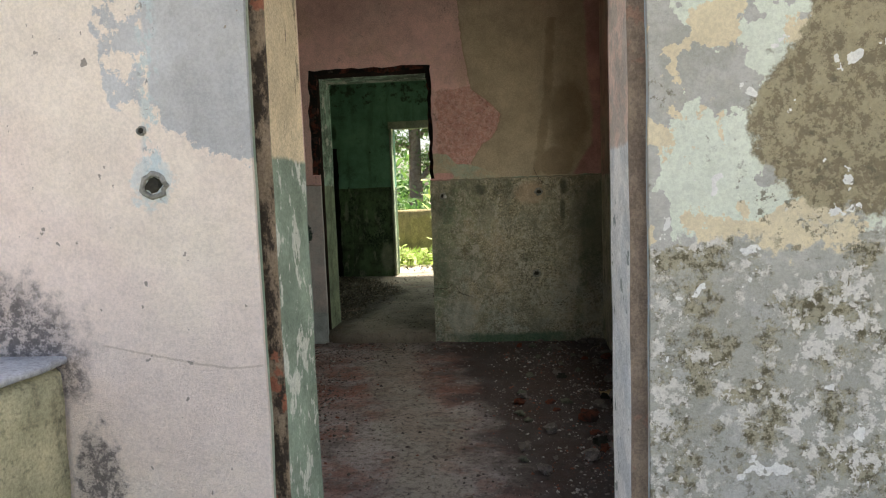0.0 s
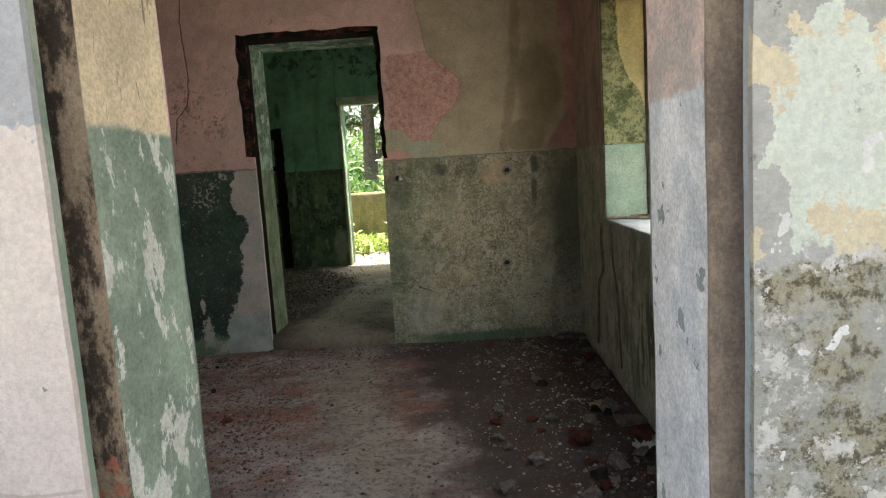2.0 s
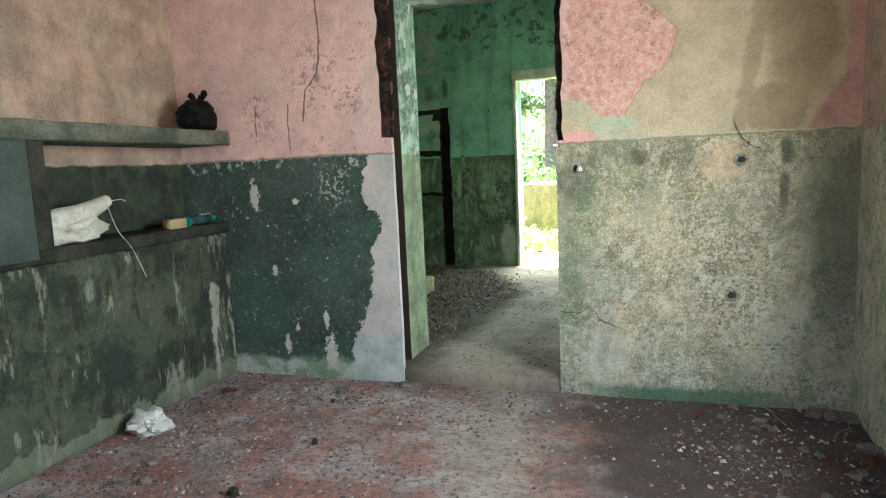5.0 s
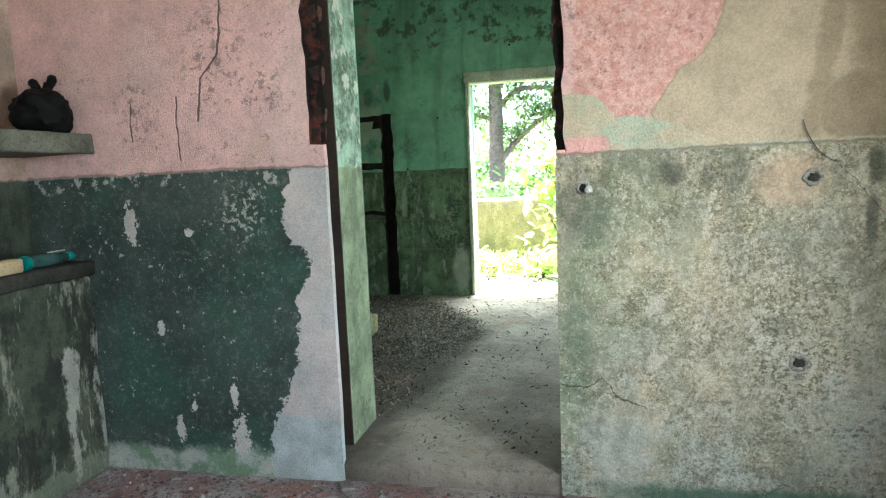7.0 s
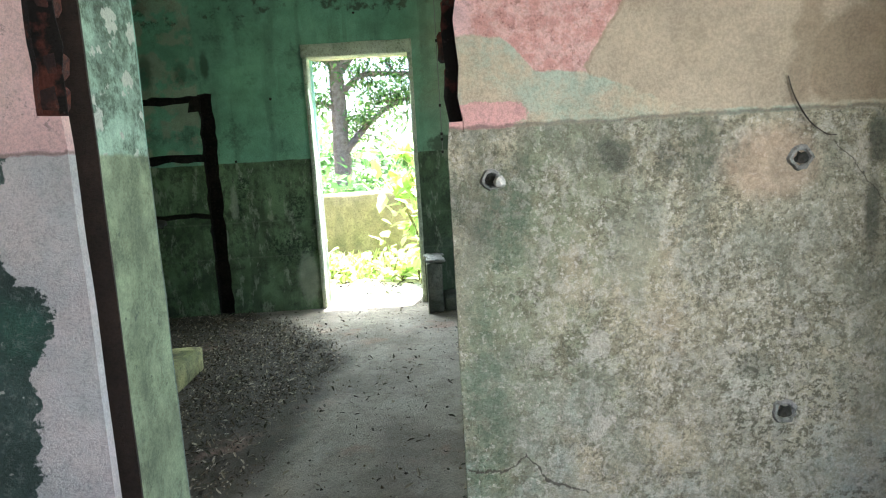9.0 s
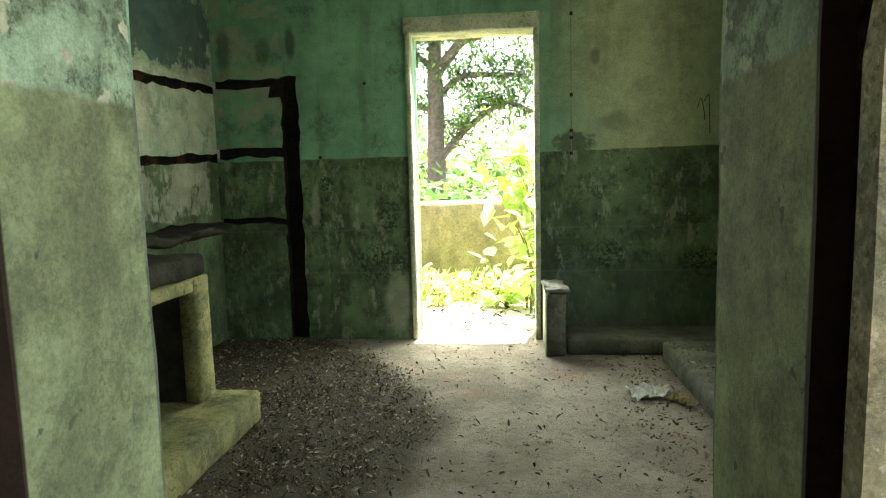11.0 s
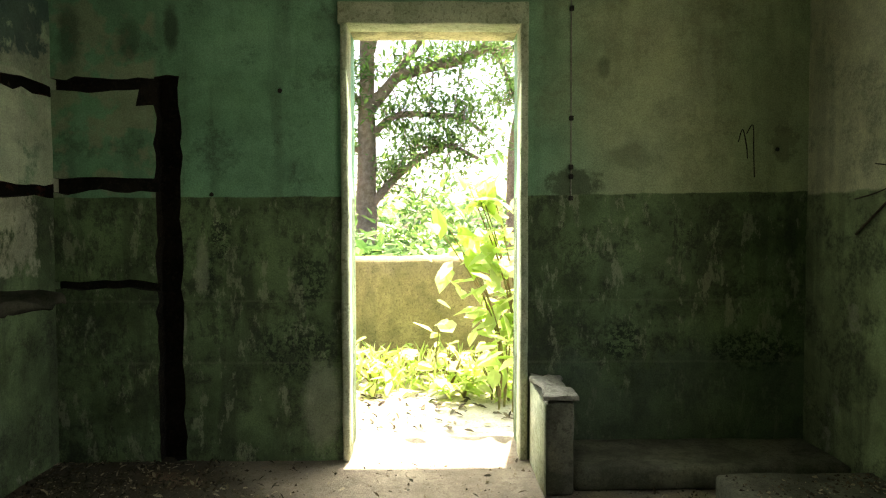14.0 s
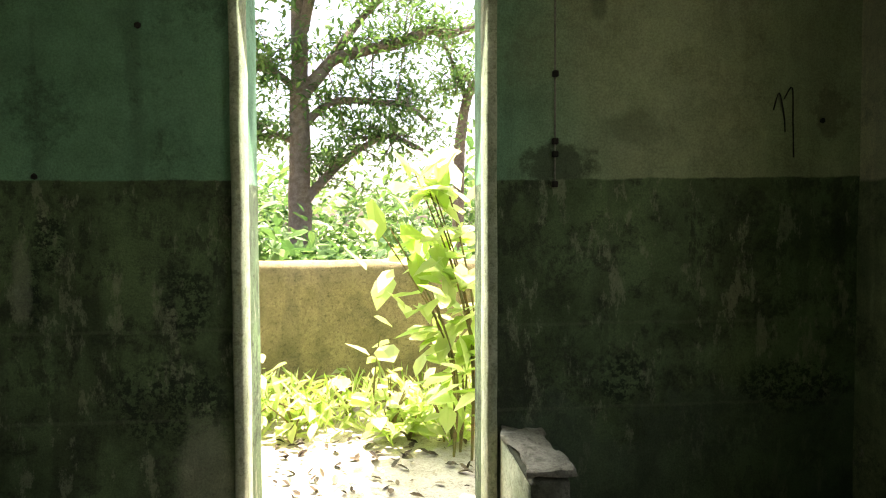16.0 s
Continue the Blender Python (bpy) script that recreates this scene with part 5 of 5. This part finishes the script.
def scrap(x, y, z, w, d, rz, label, seed, mat=M_PAPER, high=0.04):
    bm = bmesh.new()
    bmesh.ops.create_grid(bm, x_segments=14, y_segments=12, size=0.5)
    for v in bm.verts:
        q = v.co.copy()
        v.co = Vector((q.x * w, q.y * d, 0)) + noise.noise_vector(q * 4 + Vector((seed, 0, 0))) * 0.02
        v.co.z = 0.006 + high * abs(noise.noise(q * 3 + Vector((seed, 2, 0)))) + high * 0.7 * abs(noise.noise(q * 7 + Vector((0, seed, 0))))
    back = [f for f in bm.faces]
    bmesh.ops.solidify(bm, geom=back, thickness=0.002)
    ob = solid("paper_scrap", bm, mat, label, "litter")
    ob.matrix_world = pose(x, y, z, 0, 0, rz)
    return ob


scrap(0.70, 3.78, 0.0, 0.13, 0.08, 20, "flat pale paper scrap on the gritty floor", 3, M_SOAP, 0.02)
scrap(0.80, 3.30, 0.0, 0.16, 0.12, 70, "torn pale paper scrap beside the wall", 8, M_PAPER, 0.04)
bm = bmesh.new()
lump(bm, (0, 0, 0.05), (0.11, 0.08, 0.06), 0.5, 4, 4)
ob = solid("plastic_bag", bm, M_PAPER, "crumpled pale plastic bag on the floor", "bag", smooth=40)
ob.matrix_world = pose(-2.44, 4.25, 0.0)


def field(n, x0, x1, y0, y1, dens, smin, smax, rng):
    pts, sz = [], []
    while len(pts) < n:
        x, y = rng.uniform(x0, x1), rng.uniform(y0, y1)
        if rng.random() < dens(x, y):
            pts.append((x, y))
            sz.append(smin + (smax - smin) * rng.random() ** 3)
    return pts, sz


def dens_room(x, y):
    d = 0.12 + 0.9 * max(0.0, min(1.0, (abs(x + 0.4 + 0.25 * noise.noise(Vector((x, y * 1.5, 0)))) - 0.3) / 0.5))
    if y > 4.85:
        d = max(d, 0.5)
    return d * (0.45 + 0.55 * max(0, noise.noise(Vector((x * 2.3, y * 2.3, 4))) + 0.5))


pts, sz = field(30000, -2.56, 0.85, 1.75, 5.17, dens_room, 0.0025, 0.016, rng)
tagged(new("floor_grit", crumbs_mesh("floor_grit", pts, 0.001, sz, rng, M_RUBBLE)), "scattered plaster crumbs and grit on the red floor", "debris", "", "stuff")


def dens_kitchen(x, y):
    limit = -1.35 + 0.13 * (y - 5.7) if y < 7.5 else -1.1 - 0.55 * (y - 7.5)
    left = max(0.0, min(1.0, (limit + 0.3 * noise.noise(Vector((x, y * 1.3, 9))) - x) / 0.25))
    return (0.06 + 0.94 * left) if x < -0.25 else 0.25


pts, sz = field(19000, -2.85, 0.1, 5.25, 8.97, dens_kitchen, 0.004, 0.013, rng)
tagged(new("leaf_litter", crumbs_mesh("leaf_litter", pts, F2 + 0.001, sz, rng, M_LITTER, 0.6)), "dry curled leaf litter on the kitchen floor", "debris", "", "stuff")
c = np.array([(x, y, F2 + 0.012) for x, y in field(7000, -2.85, 0.1, 5.3, 8.97, dens_kitchen, 0, 1, rng)[0]])
me = leaves_mesh("dry_leaves", c, rng.uniform(0.015, 0.042, len(c)), rng, M_LITTER, 0.0, 0.4)
tagged(new("dry_leaves", me), "small curled dry leaves on the kitchen floor", "debris", "", "stuff")

for k, (x, y, a, n) in enumerate(((-0.35, 2.35, 20, 0.30), (-0.62, 2.1, 75, 0.22), (0.72, 4.85, 60, 0.18), (0.55, 4.95, 110, 0.25), (-1.25, 5.12, 10, 0.14), (-1.9, 4.6, 35, 0.2))):
    c, s = math.cos(radians(a)), math.sin(radians(a))
    wire("dry_twig", [(x, y, 0.008), (x + c * n * 0.4, y + s * n * 0.4, 0.014), (x + c * n * 0.7 + 0.02, y + s * n * 0.7, 0.010), (x + c * n, y + s * n, 0.012)], 0.004, M_VINE, "thin dry twig on the gritty floor", "twig", "twigs on the floor")
for k, (x, y, w) in enumerate(((-0.55, 5.10, 0.05), (-0.48, 5.14, 0.035), (-1.40, 5.13, 0.04), (0.80, 5.08, 0.07), (0.70, 5.13, 0.05), (0.84, 4.75, 0.05), (-1.05, 5.16, 0.025), (0.35, 5.15, 0.03), (-2.2, 5.12, 0.03), (0.78, 3.55, 0.07), (0.60, 3.60, 0.04))):
    bm = worn_box(-w, -w * 0.7, 0, w, w * 0.7, w * 0.45, w * 0.25, w * 0.5, w * 0.12, seed=k * 5)
    ob = solid("plaster_fragment", bm, M_LUMP, "fallen angular plaster fragment at the foot of the wall", "rubble", group="fallen plaster")
    ob.matrix_world = pose(x, y, 0.001, 0, 0, k * 61)

# ------------------------------------------------------------------ kitchen things
counter = thing("masonry_counter", "yellow limewashed masonry cooking counter with dark top", "counter")
part("top_slab", worn_box(XL + 0.004, 5.705, 0.80, -2.20, 7.38, 0.90, 0.018, 0.07, 0.012), M_DARKCONC, counter, "dark broken slab", 50)
part("edge_beam", worn_box(-2.28, 5.71, 0.74, -2.195, 7.26, 0.798, 0.004, 0.08, 0.006), M_YELLOW, counter, "", 50)
part("leg", worn_box(-2.27, 7.26, 0.235, -2.19, 7.39, 0.798, 0.005, 0.07, 0.008), M_YELLOW, counter, "", 50)
# webs, inner shelf and back panel carry the under-counter shade in their colour
part("web", worn_box(-2.62, 7.272, 0.235, -2.272, 7.378, 0.798, 0.005, 0.08, 0.004), M_DARKCONC, counter, "inner web with counter shade in its colour", 50)
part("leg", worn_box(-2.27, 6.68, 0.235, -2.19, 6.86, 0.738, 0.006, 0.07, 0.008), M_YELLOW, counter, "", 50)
part("web", worn_box(-2.62, 6.692, 0.235, -2.272, 6.848, 0.738, 0.005, 0.08, 0.004), M_DARKCONC, counter, "inner web with counter shade in its colour", 50)
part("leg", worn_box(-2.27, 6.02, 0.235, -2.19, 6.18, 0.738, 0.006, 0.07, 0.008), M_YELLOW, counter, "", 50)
part("web", worn_box(-2.62, 6.032, 0.235, -2.272, 6.168, 0.738, 0.005, 0.08, 0.004), M_DARKCONC, counter, "inner web with counter shade in its colour", 50)
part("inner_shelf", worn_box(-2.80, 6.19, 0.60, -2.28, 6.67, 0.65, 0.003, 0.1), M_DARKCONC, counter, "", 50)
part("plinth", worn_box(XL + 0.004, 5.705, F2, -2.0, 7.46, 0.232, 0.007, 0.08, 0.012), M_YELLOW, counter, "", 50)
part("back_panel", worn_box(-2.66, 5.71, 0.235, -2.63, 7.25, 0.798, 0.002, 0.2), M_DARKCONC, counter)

solid("broken_slab", worn_box(XL + 0.004, 7.40, 0.90, -2.55, 8.55, 0.945, 0.035, 0.045, 0.01), M_DARKCONC, "broken edge of a cement sink slab in the wall", "slab", smooth=60)

post = thing("door_stub", "broken plastered brick stub beside the back door", "masonry stub")
part("body", worn_box(-0.595, 8.55, F2, -0.478, 8.98, 0.475, 0.009, 0.05, 0.01), M_PLAT, post, "dark plaster with bare brick", 50)
part("broken_top", worn_box(-0.60, 8.54, 0.476, -0.462, 8.98, 0.502, 0.030, 0.025, 0.004), M_CONC, post, "pale broken mortar top", 50)
# thin plaster sheet facing the door; light from the doorway is in its pale colour
part("side_face", worn_box(-0.603, 8.545, F2, -0.596, 8.96, 0.470, 0.001, 0.2, 0.001), M_FRAME, post, "pale plaster face with door light in its colour", 50)
solid("low_ledge", worn_box(-0.470, 8.60, F2, XK - 0.002, 8.982, 0.185, 0.006, 0.08, 0.015), M_PLAT, "low cement ledge along the kitchen wall", "ledge", smooth=50)
solid("cement_platform", worn_box(0.085, 6.4, F2, XK - 0.002, 8.49, 0.205, 0.008, 0.08, 0.012), M_PLAT, "raised broken cement washing platform by the wall", "platform", smooth=50)

scrap(-0.13, 7.86, F2, 0.20, 0.15, 15, "crumpled white paper on the kitchen floor", 12, M_PAPER, 0.05)
scrap(0.0, 7.75, F2, 0.10, 0.05, 120, "torn brown paper by the platform", 17, M_SOAP, 0.05)

pts, sz = field(2600, 0.11, 0.72, 6.5, 8.46, lambda x, y: 0.3 + 0.7 * max(0.0, noise.noise(Vector((x * 4, y * 4, 1)))), 0.003, 0.014, rng)
tagged(new("platform_litter", crumbs_mesh("platform_litter", pts, 0.207, sz, rng, M_LITTER, 0.6)), "dark crumbs and leaf litter on the washing platform", "debris", "", "stuff")

# nails and conduit clips beside the back door
for z in (1.732, 1.50, 1.455, 1.351, 2.25):
    bm = worn_box(-0.416, 8.968, z - 0.011, -0.396, 8.988, z + 0.011, 0.001, 0.05, 0.003)
    solid("wall_clip", bm, M_NEARBLACK, "small dark conduit clip on the green wall", "clip", group="conduit clips")
wire("conduit_trace", [(-0.408, 8.984, 2.9), (-0.407, 8.983, 2.2), (-0.405, 8.983, 1.36)], 0.004, M_CONC, "thin conduit line down the wall", "conduit")
# nail holes are dark lumps whose colour replaces the shade of a hole
for x, z in ((-1.064, 2.505), (-1.79, 1.86), (-2.12, 1.37), (0.59, 1.584)):
    bm = bmesh.new()
    lump(bm, (x, 8.982, z), (0.012, 0.008, 0.012), 0.3, int(z * 10), 1, False)
    solid("nail_hole", bm, M_NEARBLACK, "small dark lump standing in for a nail hole", "hole", group="nail holes")
wire("creeper", [(0.732, 8.35, 2.35), (0.728, 8.23, 2.09), (0.728, 8.06, 1.90), (0.726, 7.99, 1.76), (0.728, 8.10, 1.51), (0.728, 8.31, 1.39), (0.73, 8.61, 1.18)], 0.006, M_ROT, "dark creeper stem on the kitchen wall", "creeper")
wire("creeper", [(0.728, 8.10, 1.51), (0.726, 8.22, 1.47), (0.728, 8.36, 1.45), (0.73, 8.50, 1.47)], 0.003, M_ROT, "dark creeper stem on the kitchen wall", "creeper")
wire("creeper", [(0.728, 8.03, 1.65), (0.726, 8.16, 1.58), (0.728, 8.22, 1.44), (0.73, 8.45, 1.36), (0.73, 8.62, 1.33)], 0.003, M_ROT, "dark creeper stem on the kitchen wall", "creeper")
wire("scrawl", [(0.44, 8.983, 1.66), (0.47, 8.982, 1.70), (0.475, 8.982, 1.58), (0.48, 8.982, 1.45)], 0.003, M_NEARBLACK, "thin dark scrawled line on the green wall", "mark")
wire("scrawl", [(0.40, 8.983, 1.62), (0.42, 8.982, 1.68), (0.44, 8.982, 1.60), (0.445, 8.982, 1.54)], 0.003, M_NEARBLACK, "thin dark scrawled line on the green wall", "mark")

# ------------------------------------------------------------------ outside
solid("yard_slab", worn_box(-4.0, 9.335, -0.1, 2.0, 10.78, F2 - 0.01, 0.012, 0.15, 0), M_PAVE, "sun bleached cement yard with litter", "yard", "structure", 50)
solid("yard_parapet", worn_box(-6.0, 10.78, -0.12, 4.0, 10.96, 0.985, 0.008, 0.16, 0.035), M_PARAPET, "mossy brown rounded yard parapet", "parapet", "structure", 50)

rng = np.random.default_rng(11)


def plant(x, y, z, height, spread, stems, leaf, label, seed, per=9, lean=0.0):
    r = np.random.default_rng(seed)
    e = thing("leafy_plant", label, "plant", (x, y, z))
    cs, ss = [], []
    for k in range(stems):
        a = r.uniform(0, 6.28)
        h = height * r.uniform(0.55, 1.0)
        q = spread * r.uniform(0.2, 1.0)
        line = smooth_line([(0, 0, 0), (q * 0.25 * math.cos(a), q * 0.25 * math.sin(a), h * 0.5), (q * math.cos(a) + lean * h / height, q * math.sin(a), h)], 4)
        bm = bmesh.new()
        tube(bm, line, [0.007 * (1 - 0.6 * i / len(line)) for i in range(len(line))], 5)
        part("stem", bm, M_STEM, e, smooth=60)
        for i in range(per):
            t = r.uniform(0.3, 1.0)
            p = line[min(len(line) - 1, int(t * len(line)))]
            cs.append(tuple(p + Vector((r.normal(0, leaf * 0.55), r.normal(0, leaf * 0.55), r.normal(0, leaf * 0.25)))))
            ss.append(leaf * r.uniform(0.6, 1.25))
    ob = new("foliage", leaves_mesh("foliage", cs, ss, r, M_LEAF_PLANT, 0.35, 0.62))
    ob.parent = e
    return e


plant(-0.58, 9.80, F2 - 0.01, 1.42, 0.12, 5, 0.19, "tall sunlit broad-leaved weed by the back door", 1, 20, -0.20)
plant(-0.66, 9.86, F2 - 0.01, 1.36, 0.14, 4, 0.20, "tall sunlit broad-leaved weed by the back door", 2, 14, -0.28)
plant(-0.62, 9.92, F2 - 0.01, 0.85, 0.16, 4, 0.12, "leafy sunlit weed by the back door", 3, 9, -0.1)
plant(-1.06, 10.30, F2 - 0.01, 0.70, 0.05, 1, 0.15, "thin upright sunlit weed in the yard", 4, 9)
plant(-1.66, 10.25, F2 - 0.01, 0.52, 0.12, 3, 0.14, "low sunlit weed growing from the yard", 5, 6)
for k in range(20):
    x, y = rng.uniform(-1.9, -0.5), rng.uniform(10.0, 10.6)
    plant(x, y, F2 - 0.01, rng.uniform(0.18, 0.40), rng.uniform(0.12, 0.26), 4, 0.12, "low sunlit weed growing from the yard", 20 + k, 6)

cs = np.stack([rng.uniform(-1.9, -0.4, 500), rng.uniform(10.2, 10.75, 500), rng.uniform(F2, 0.33, 500)], 1)
tagged(new("grass_tuft", leaves_mesh("grass_tuft", cs, rng.uniform(0.08, 0.22, 500), rng, M_LEAF_PLANT, -0.8, 0.08)), "bright grass and weeds along the parapet", "grass", "", "stuff")
c = np.stack([rng.uniform(-1.6, -0.5, 110), rng.uniform(9.4, 10.2, 110), np.full(110, F2 + 0.005)], 1)
tagged(new("yard_litter", leaves_mesh("yard_litter", c, rng.uniform(0.03, 0.08, 110), rng, M_LITTER, 0.0, 0.5)), "dry leaves on the bright yard slab", "debris", "", "stuff")


def tree(x, y, z, limbs, trunk, label, seed, leaf=0.13, clumps=24, per=46, reach=0.6):
    r = np.random.default_rng(seed)
    e = thing("tree", label, "tree", (x, y, z))
    cs = []
    bm = bmesh.new()
    line = smooth_line(trunk[0], 5)
    tube(bm, line, list(np.linspace(trunk[1], trunk[2], len(line))), 12, 0.25)
    part("trunk", bm, M_BARK, e, smooth=60)
    for pts, r0, r1 in limbs:
        bm = bmesh.new()
        line = smooth_line(pts, 5)
        tube(bm, line, list(np.linspace(r0, r1, len(line))), 8, 0.3)
        part("limb", bm, M_BARK, e, smooth=60)
        bm = bmesh.new()
        for k in range(clumps):
            t = r.uniform(0.25, 1.0)
            p = line[min(len(line) - 1, int(t * len(line)))]
            d = Vector((r.normal(0, 1), r.normal(0, 1), r.normal(0.15, 0.8))).normalized() * r.uniform(0.3, 1.0) * reach * 1.6
            q = p + d
            tube(bm, [p, p + d * 0.5 + Vector((0, 0, 0.05)), q], [0.018, 0.012, 0.006], 4)
            for c0 in (p + d * 0.6, q):
                cs.append(np.array(c0) + r.normal(0, 1, (per // 2, 3)) * np.array([0.26, 0.26, 0.17]) * reach * 1.4)
        part("spray", bm, M_BARK, e)
    cs = np.concatenate(cs)
    ob = new("crown", leaves_mesh("crown", cs, r.uniform(0.7, 1.3, len(cs)) * leaf, r, M_LEAF_TREE, 0.35, 0.42))
    ob.parent = e
    return e


tree(-2.1, 16.5, -0.12, [
    ([(-0.05, 0, 3.2), (0.14, 0, 3.45), (0.52, -0.1, 3.79), (1.36, -0.2, 3.98), (1.87, -0.1, 4.22), (2.21, 0, 4.20), (2.9, 0.1, 4.55)], 0.11, 0.05),
    ([(-0.05, 0, 2.75), (0.19, 0, 3.01), (0.51, 0, 3.17), (1.27, -0.1, 3.14), (1.55, -0.1, 3.08), (1.78, -0.1, 2.90)], 0.075, 0.03),
    ([(-0.05, 0, 1.6), (0.08, 0, 1.78), (0.5, 0.1, 2.24), (0.92, 0.1, 2.54), (1.27, 0.1, 2.67), (1.78, 0.1, 2.46)], 0.08, 0.03),
    ([(-0.08, 0, 3.3), (-0.5, -0.2, 3.6), (-0.9, -0.3, 3.55), (-1.4, -0.4, 4.1)], 0.06, 0.025),
    ([(-0.08, 0, 2.5), (-0.5, 0.2, 2.7), (-1.0, 0.3, 2.6), (-1.6, 0.4, 2.9)], 0.05, 0.02),
    ([(0.0, 0, 4.2), (0.3, -0.5, 5.0), (0.9, -0.8, 5.7)], 0.1, 0.03),
    ([(0.0, 0, 4.6), (-0.5, -0.3, 5.4), (-1.1, -0.3, 6.2)], 0.1, 0.03),
    ([(0.3, -0.1, 3.6), (0.8, 0.5, 4.5), (1.6, 0.8, 5.4), (2.4, 0.6, 6.2)], 0.08, 0.03),
], ([(-0.1, 0, 0), (-0.09, 0, 1.5), (-0.07, 0, 3.0), (-0.05, 0, 4.5), (0.0, -0.1, 6.0)], 0.18, 0.11), "broad dark-barked tree behind the yard parapet", 4, 0.12, 26, 60, 0.5)
tree(1.35, 19.0, -0.12, [
    ([(-0.67, 0, 3.68), (-0.85, 0, 4.2), (-1.2, -0.2, 4.9)], 0.06, 0.03),
    ([(-0.45, 0, 4.1), (0.2, 0, 4.8), (0.9, 0, 5.8)], 0.07, 0.03),
], ([(-0.9, 0, 0), (-0.83, 0, 1.6), (-0.80, 0, 2.8), (-0.67, 0, 3.68), (-0.45, 0, 4.1), (0.0, 0, 5.2)], 0.12, 0.07), "slim leaning tree behind the yard", 5, 0.14, 26, 50, 0.6)


def thicket(name, label, boxes, n, size, mat, seed, blobs=60, spread=0.6):
    """Uneven leaf masses within a box; boxes: (x0, x1, y0, y1, z0, z1)."""
    r = np.random.default_rng(seed)
    cs = []
    for x0, x1, y0, y1, z0, z1 in boxes:
        k = r.uniform((x0, y0, z0), (x1, y1, z1), (blobs, 3))
        k[:, 2] = z0 + (k[:, 2] - z0) * r.random(blobs) ** 0.5
        per = n // (blobs * len(boxes))
        for q in k:
            cs.append(q + r.normal(0, 1, (per, 3)) * spread * r.uniform(0.5, 1.3))
    cs = np.concatenate(cs)
    cs = cs[cs[:, 2] > -0.1]
    return tagged(new(name, leaves_mesh(name, cs, r.uniform(0.6, 1.4, len(cs)) * size, r, mat, 0.3, 0.55)), label, "vegetation", "", "stuff")


thicket("shrubs", "dense green shrubs behind the yard parapet", [(-4.5, 1.5, 12.3, 15.0, 0.0, 1.05)], 7500, 0.17, M_LEAF_FAR, 31, 60, 0.28)
thicket("woodland", "sunlit woodland beyond the yard", [(-14, 10, 26, 38, 0.0, 3.2)], 12000, 0.4, M_LEAF_FAR, 32, 90, 1.0)
thicket("undergrowth", "bright green undergrowth outside the window", [(2.6, 5.0, 4.5, 9.0, 0.0, 2.0), (3.2, 6.5, 3.0, 11.0, 0.0, 3.2)], 13000, 0.15, M_LEAF_FAR, 33, 70, 0.35)
thicket("woodland", "hazy woodland beside the house", [(9, 20, 4, 26, 0.0, 5.5)], 11000, 0.4, M_LEAF_FAR, 34, 90, 0.9)
thicket("woodland", "woodland across the front of the house", [(-16, 14, -30, -18, 0.0, 6)], 9000, 0.6, M_LEAF_FAR, 35, 80, 1.2)

# ------------------------------------------------------------------ bare bricks
brick_meshes = []
for k in range(5):
    bm = worn_box(-0.045, -0.03, -0.034, 0.045, 0.03, 0.034, 0.014, 0.04, 0.010, seed=k * 3)
    brick_meshes.append(mesh_of("brick", bm, M_BRICK))


def brick(x, y, z, parent, k, rz=0):
    ob = new("brick", brick_meshes[k % 5])
    ob.parent = parent
    ob.matrix_world = pose(x, y, z, 0, 0, rz)


for k in range(10):
    z = 1.48 + k * 0.08
    brick(-1.49 + 0.015 * math.sin(k * 2.3), 5.25, z, wall_mid, k, 4 * math.sin(k))
    brick(-0.462 - 0.012 * math.sin(k * 1.7), 5.262, z, wall_mid, k + 2, 4 * math.sin(k * 3))
for k in range(7):
    brick(XL - 0.01, 7.66 + 0.03 * math.sin(k * 2.1), 1.02 + k * 0.08, bpy.data.objects["wall_left"], k, 90)
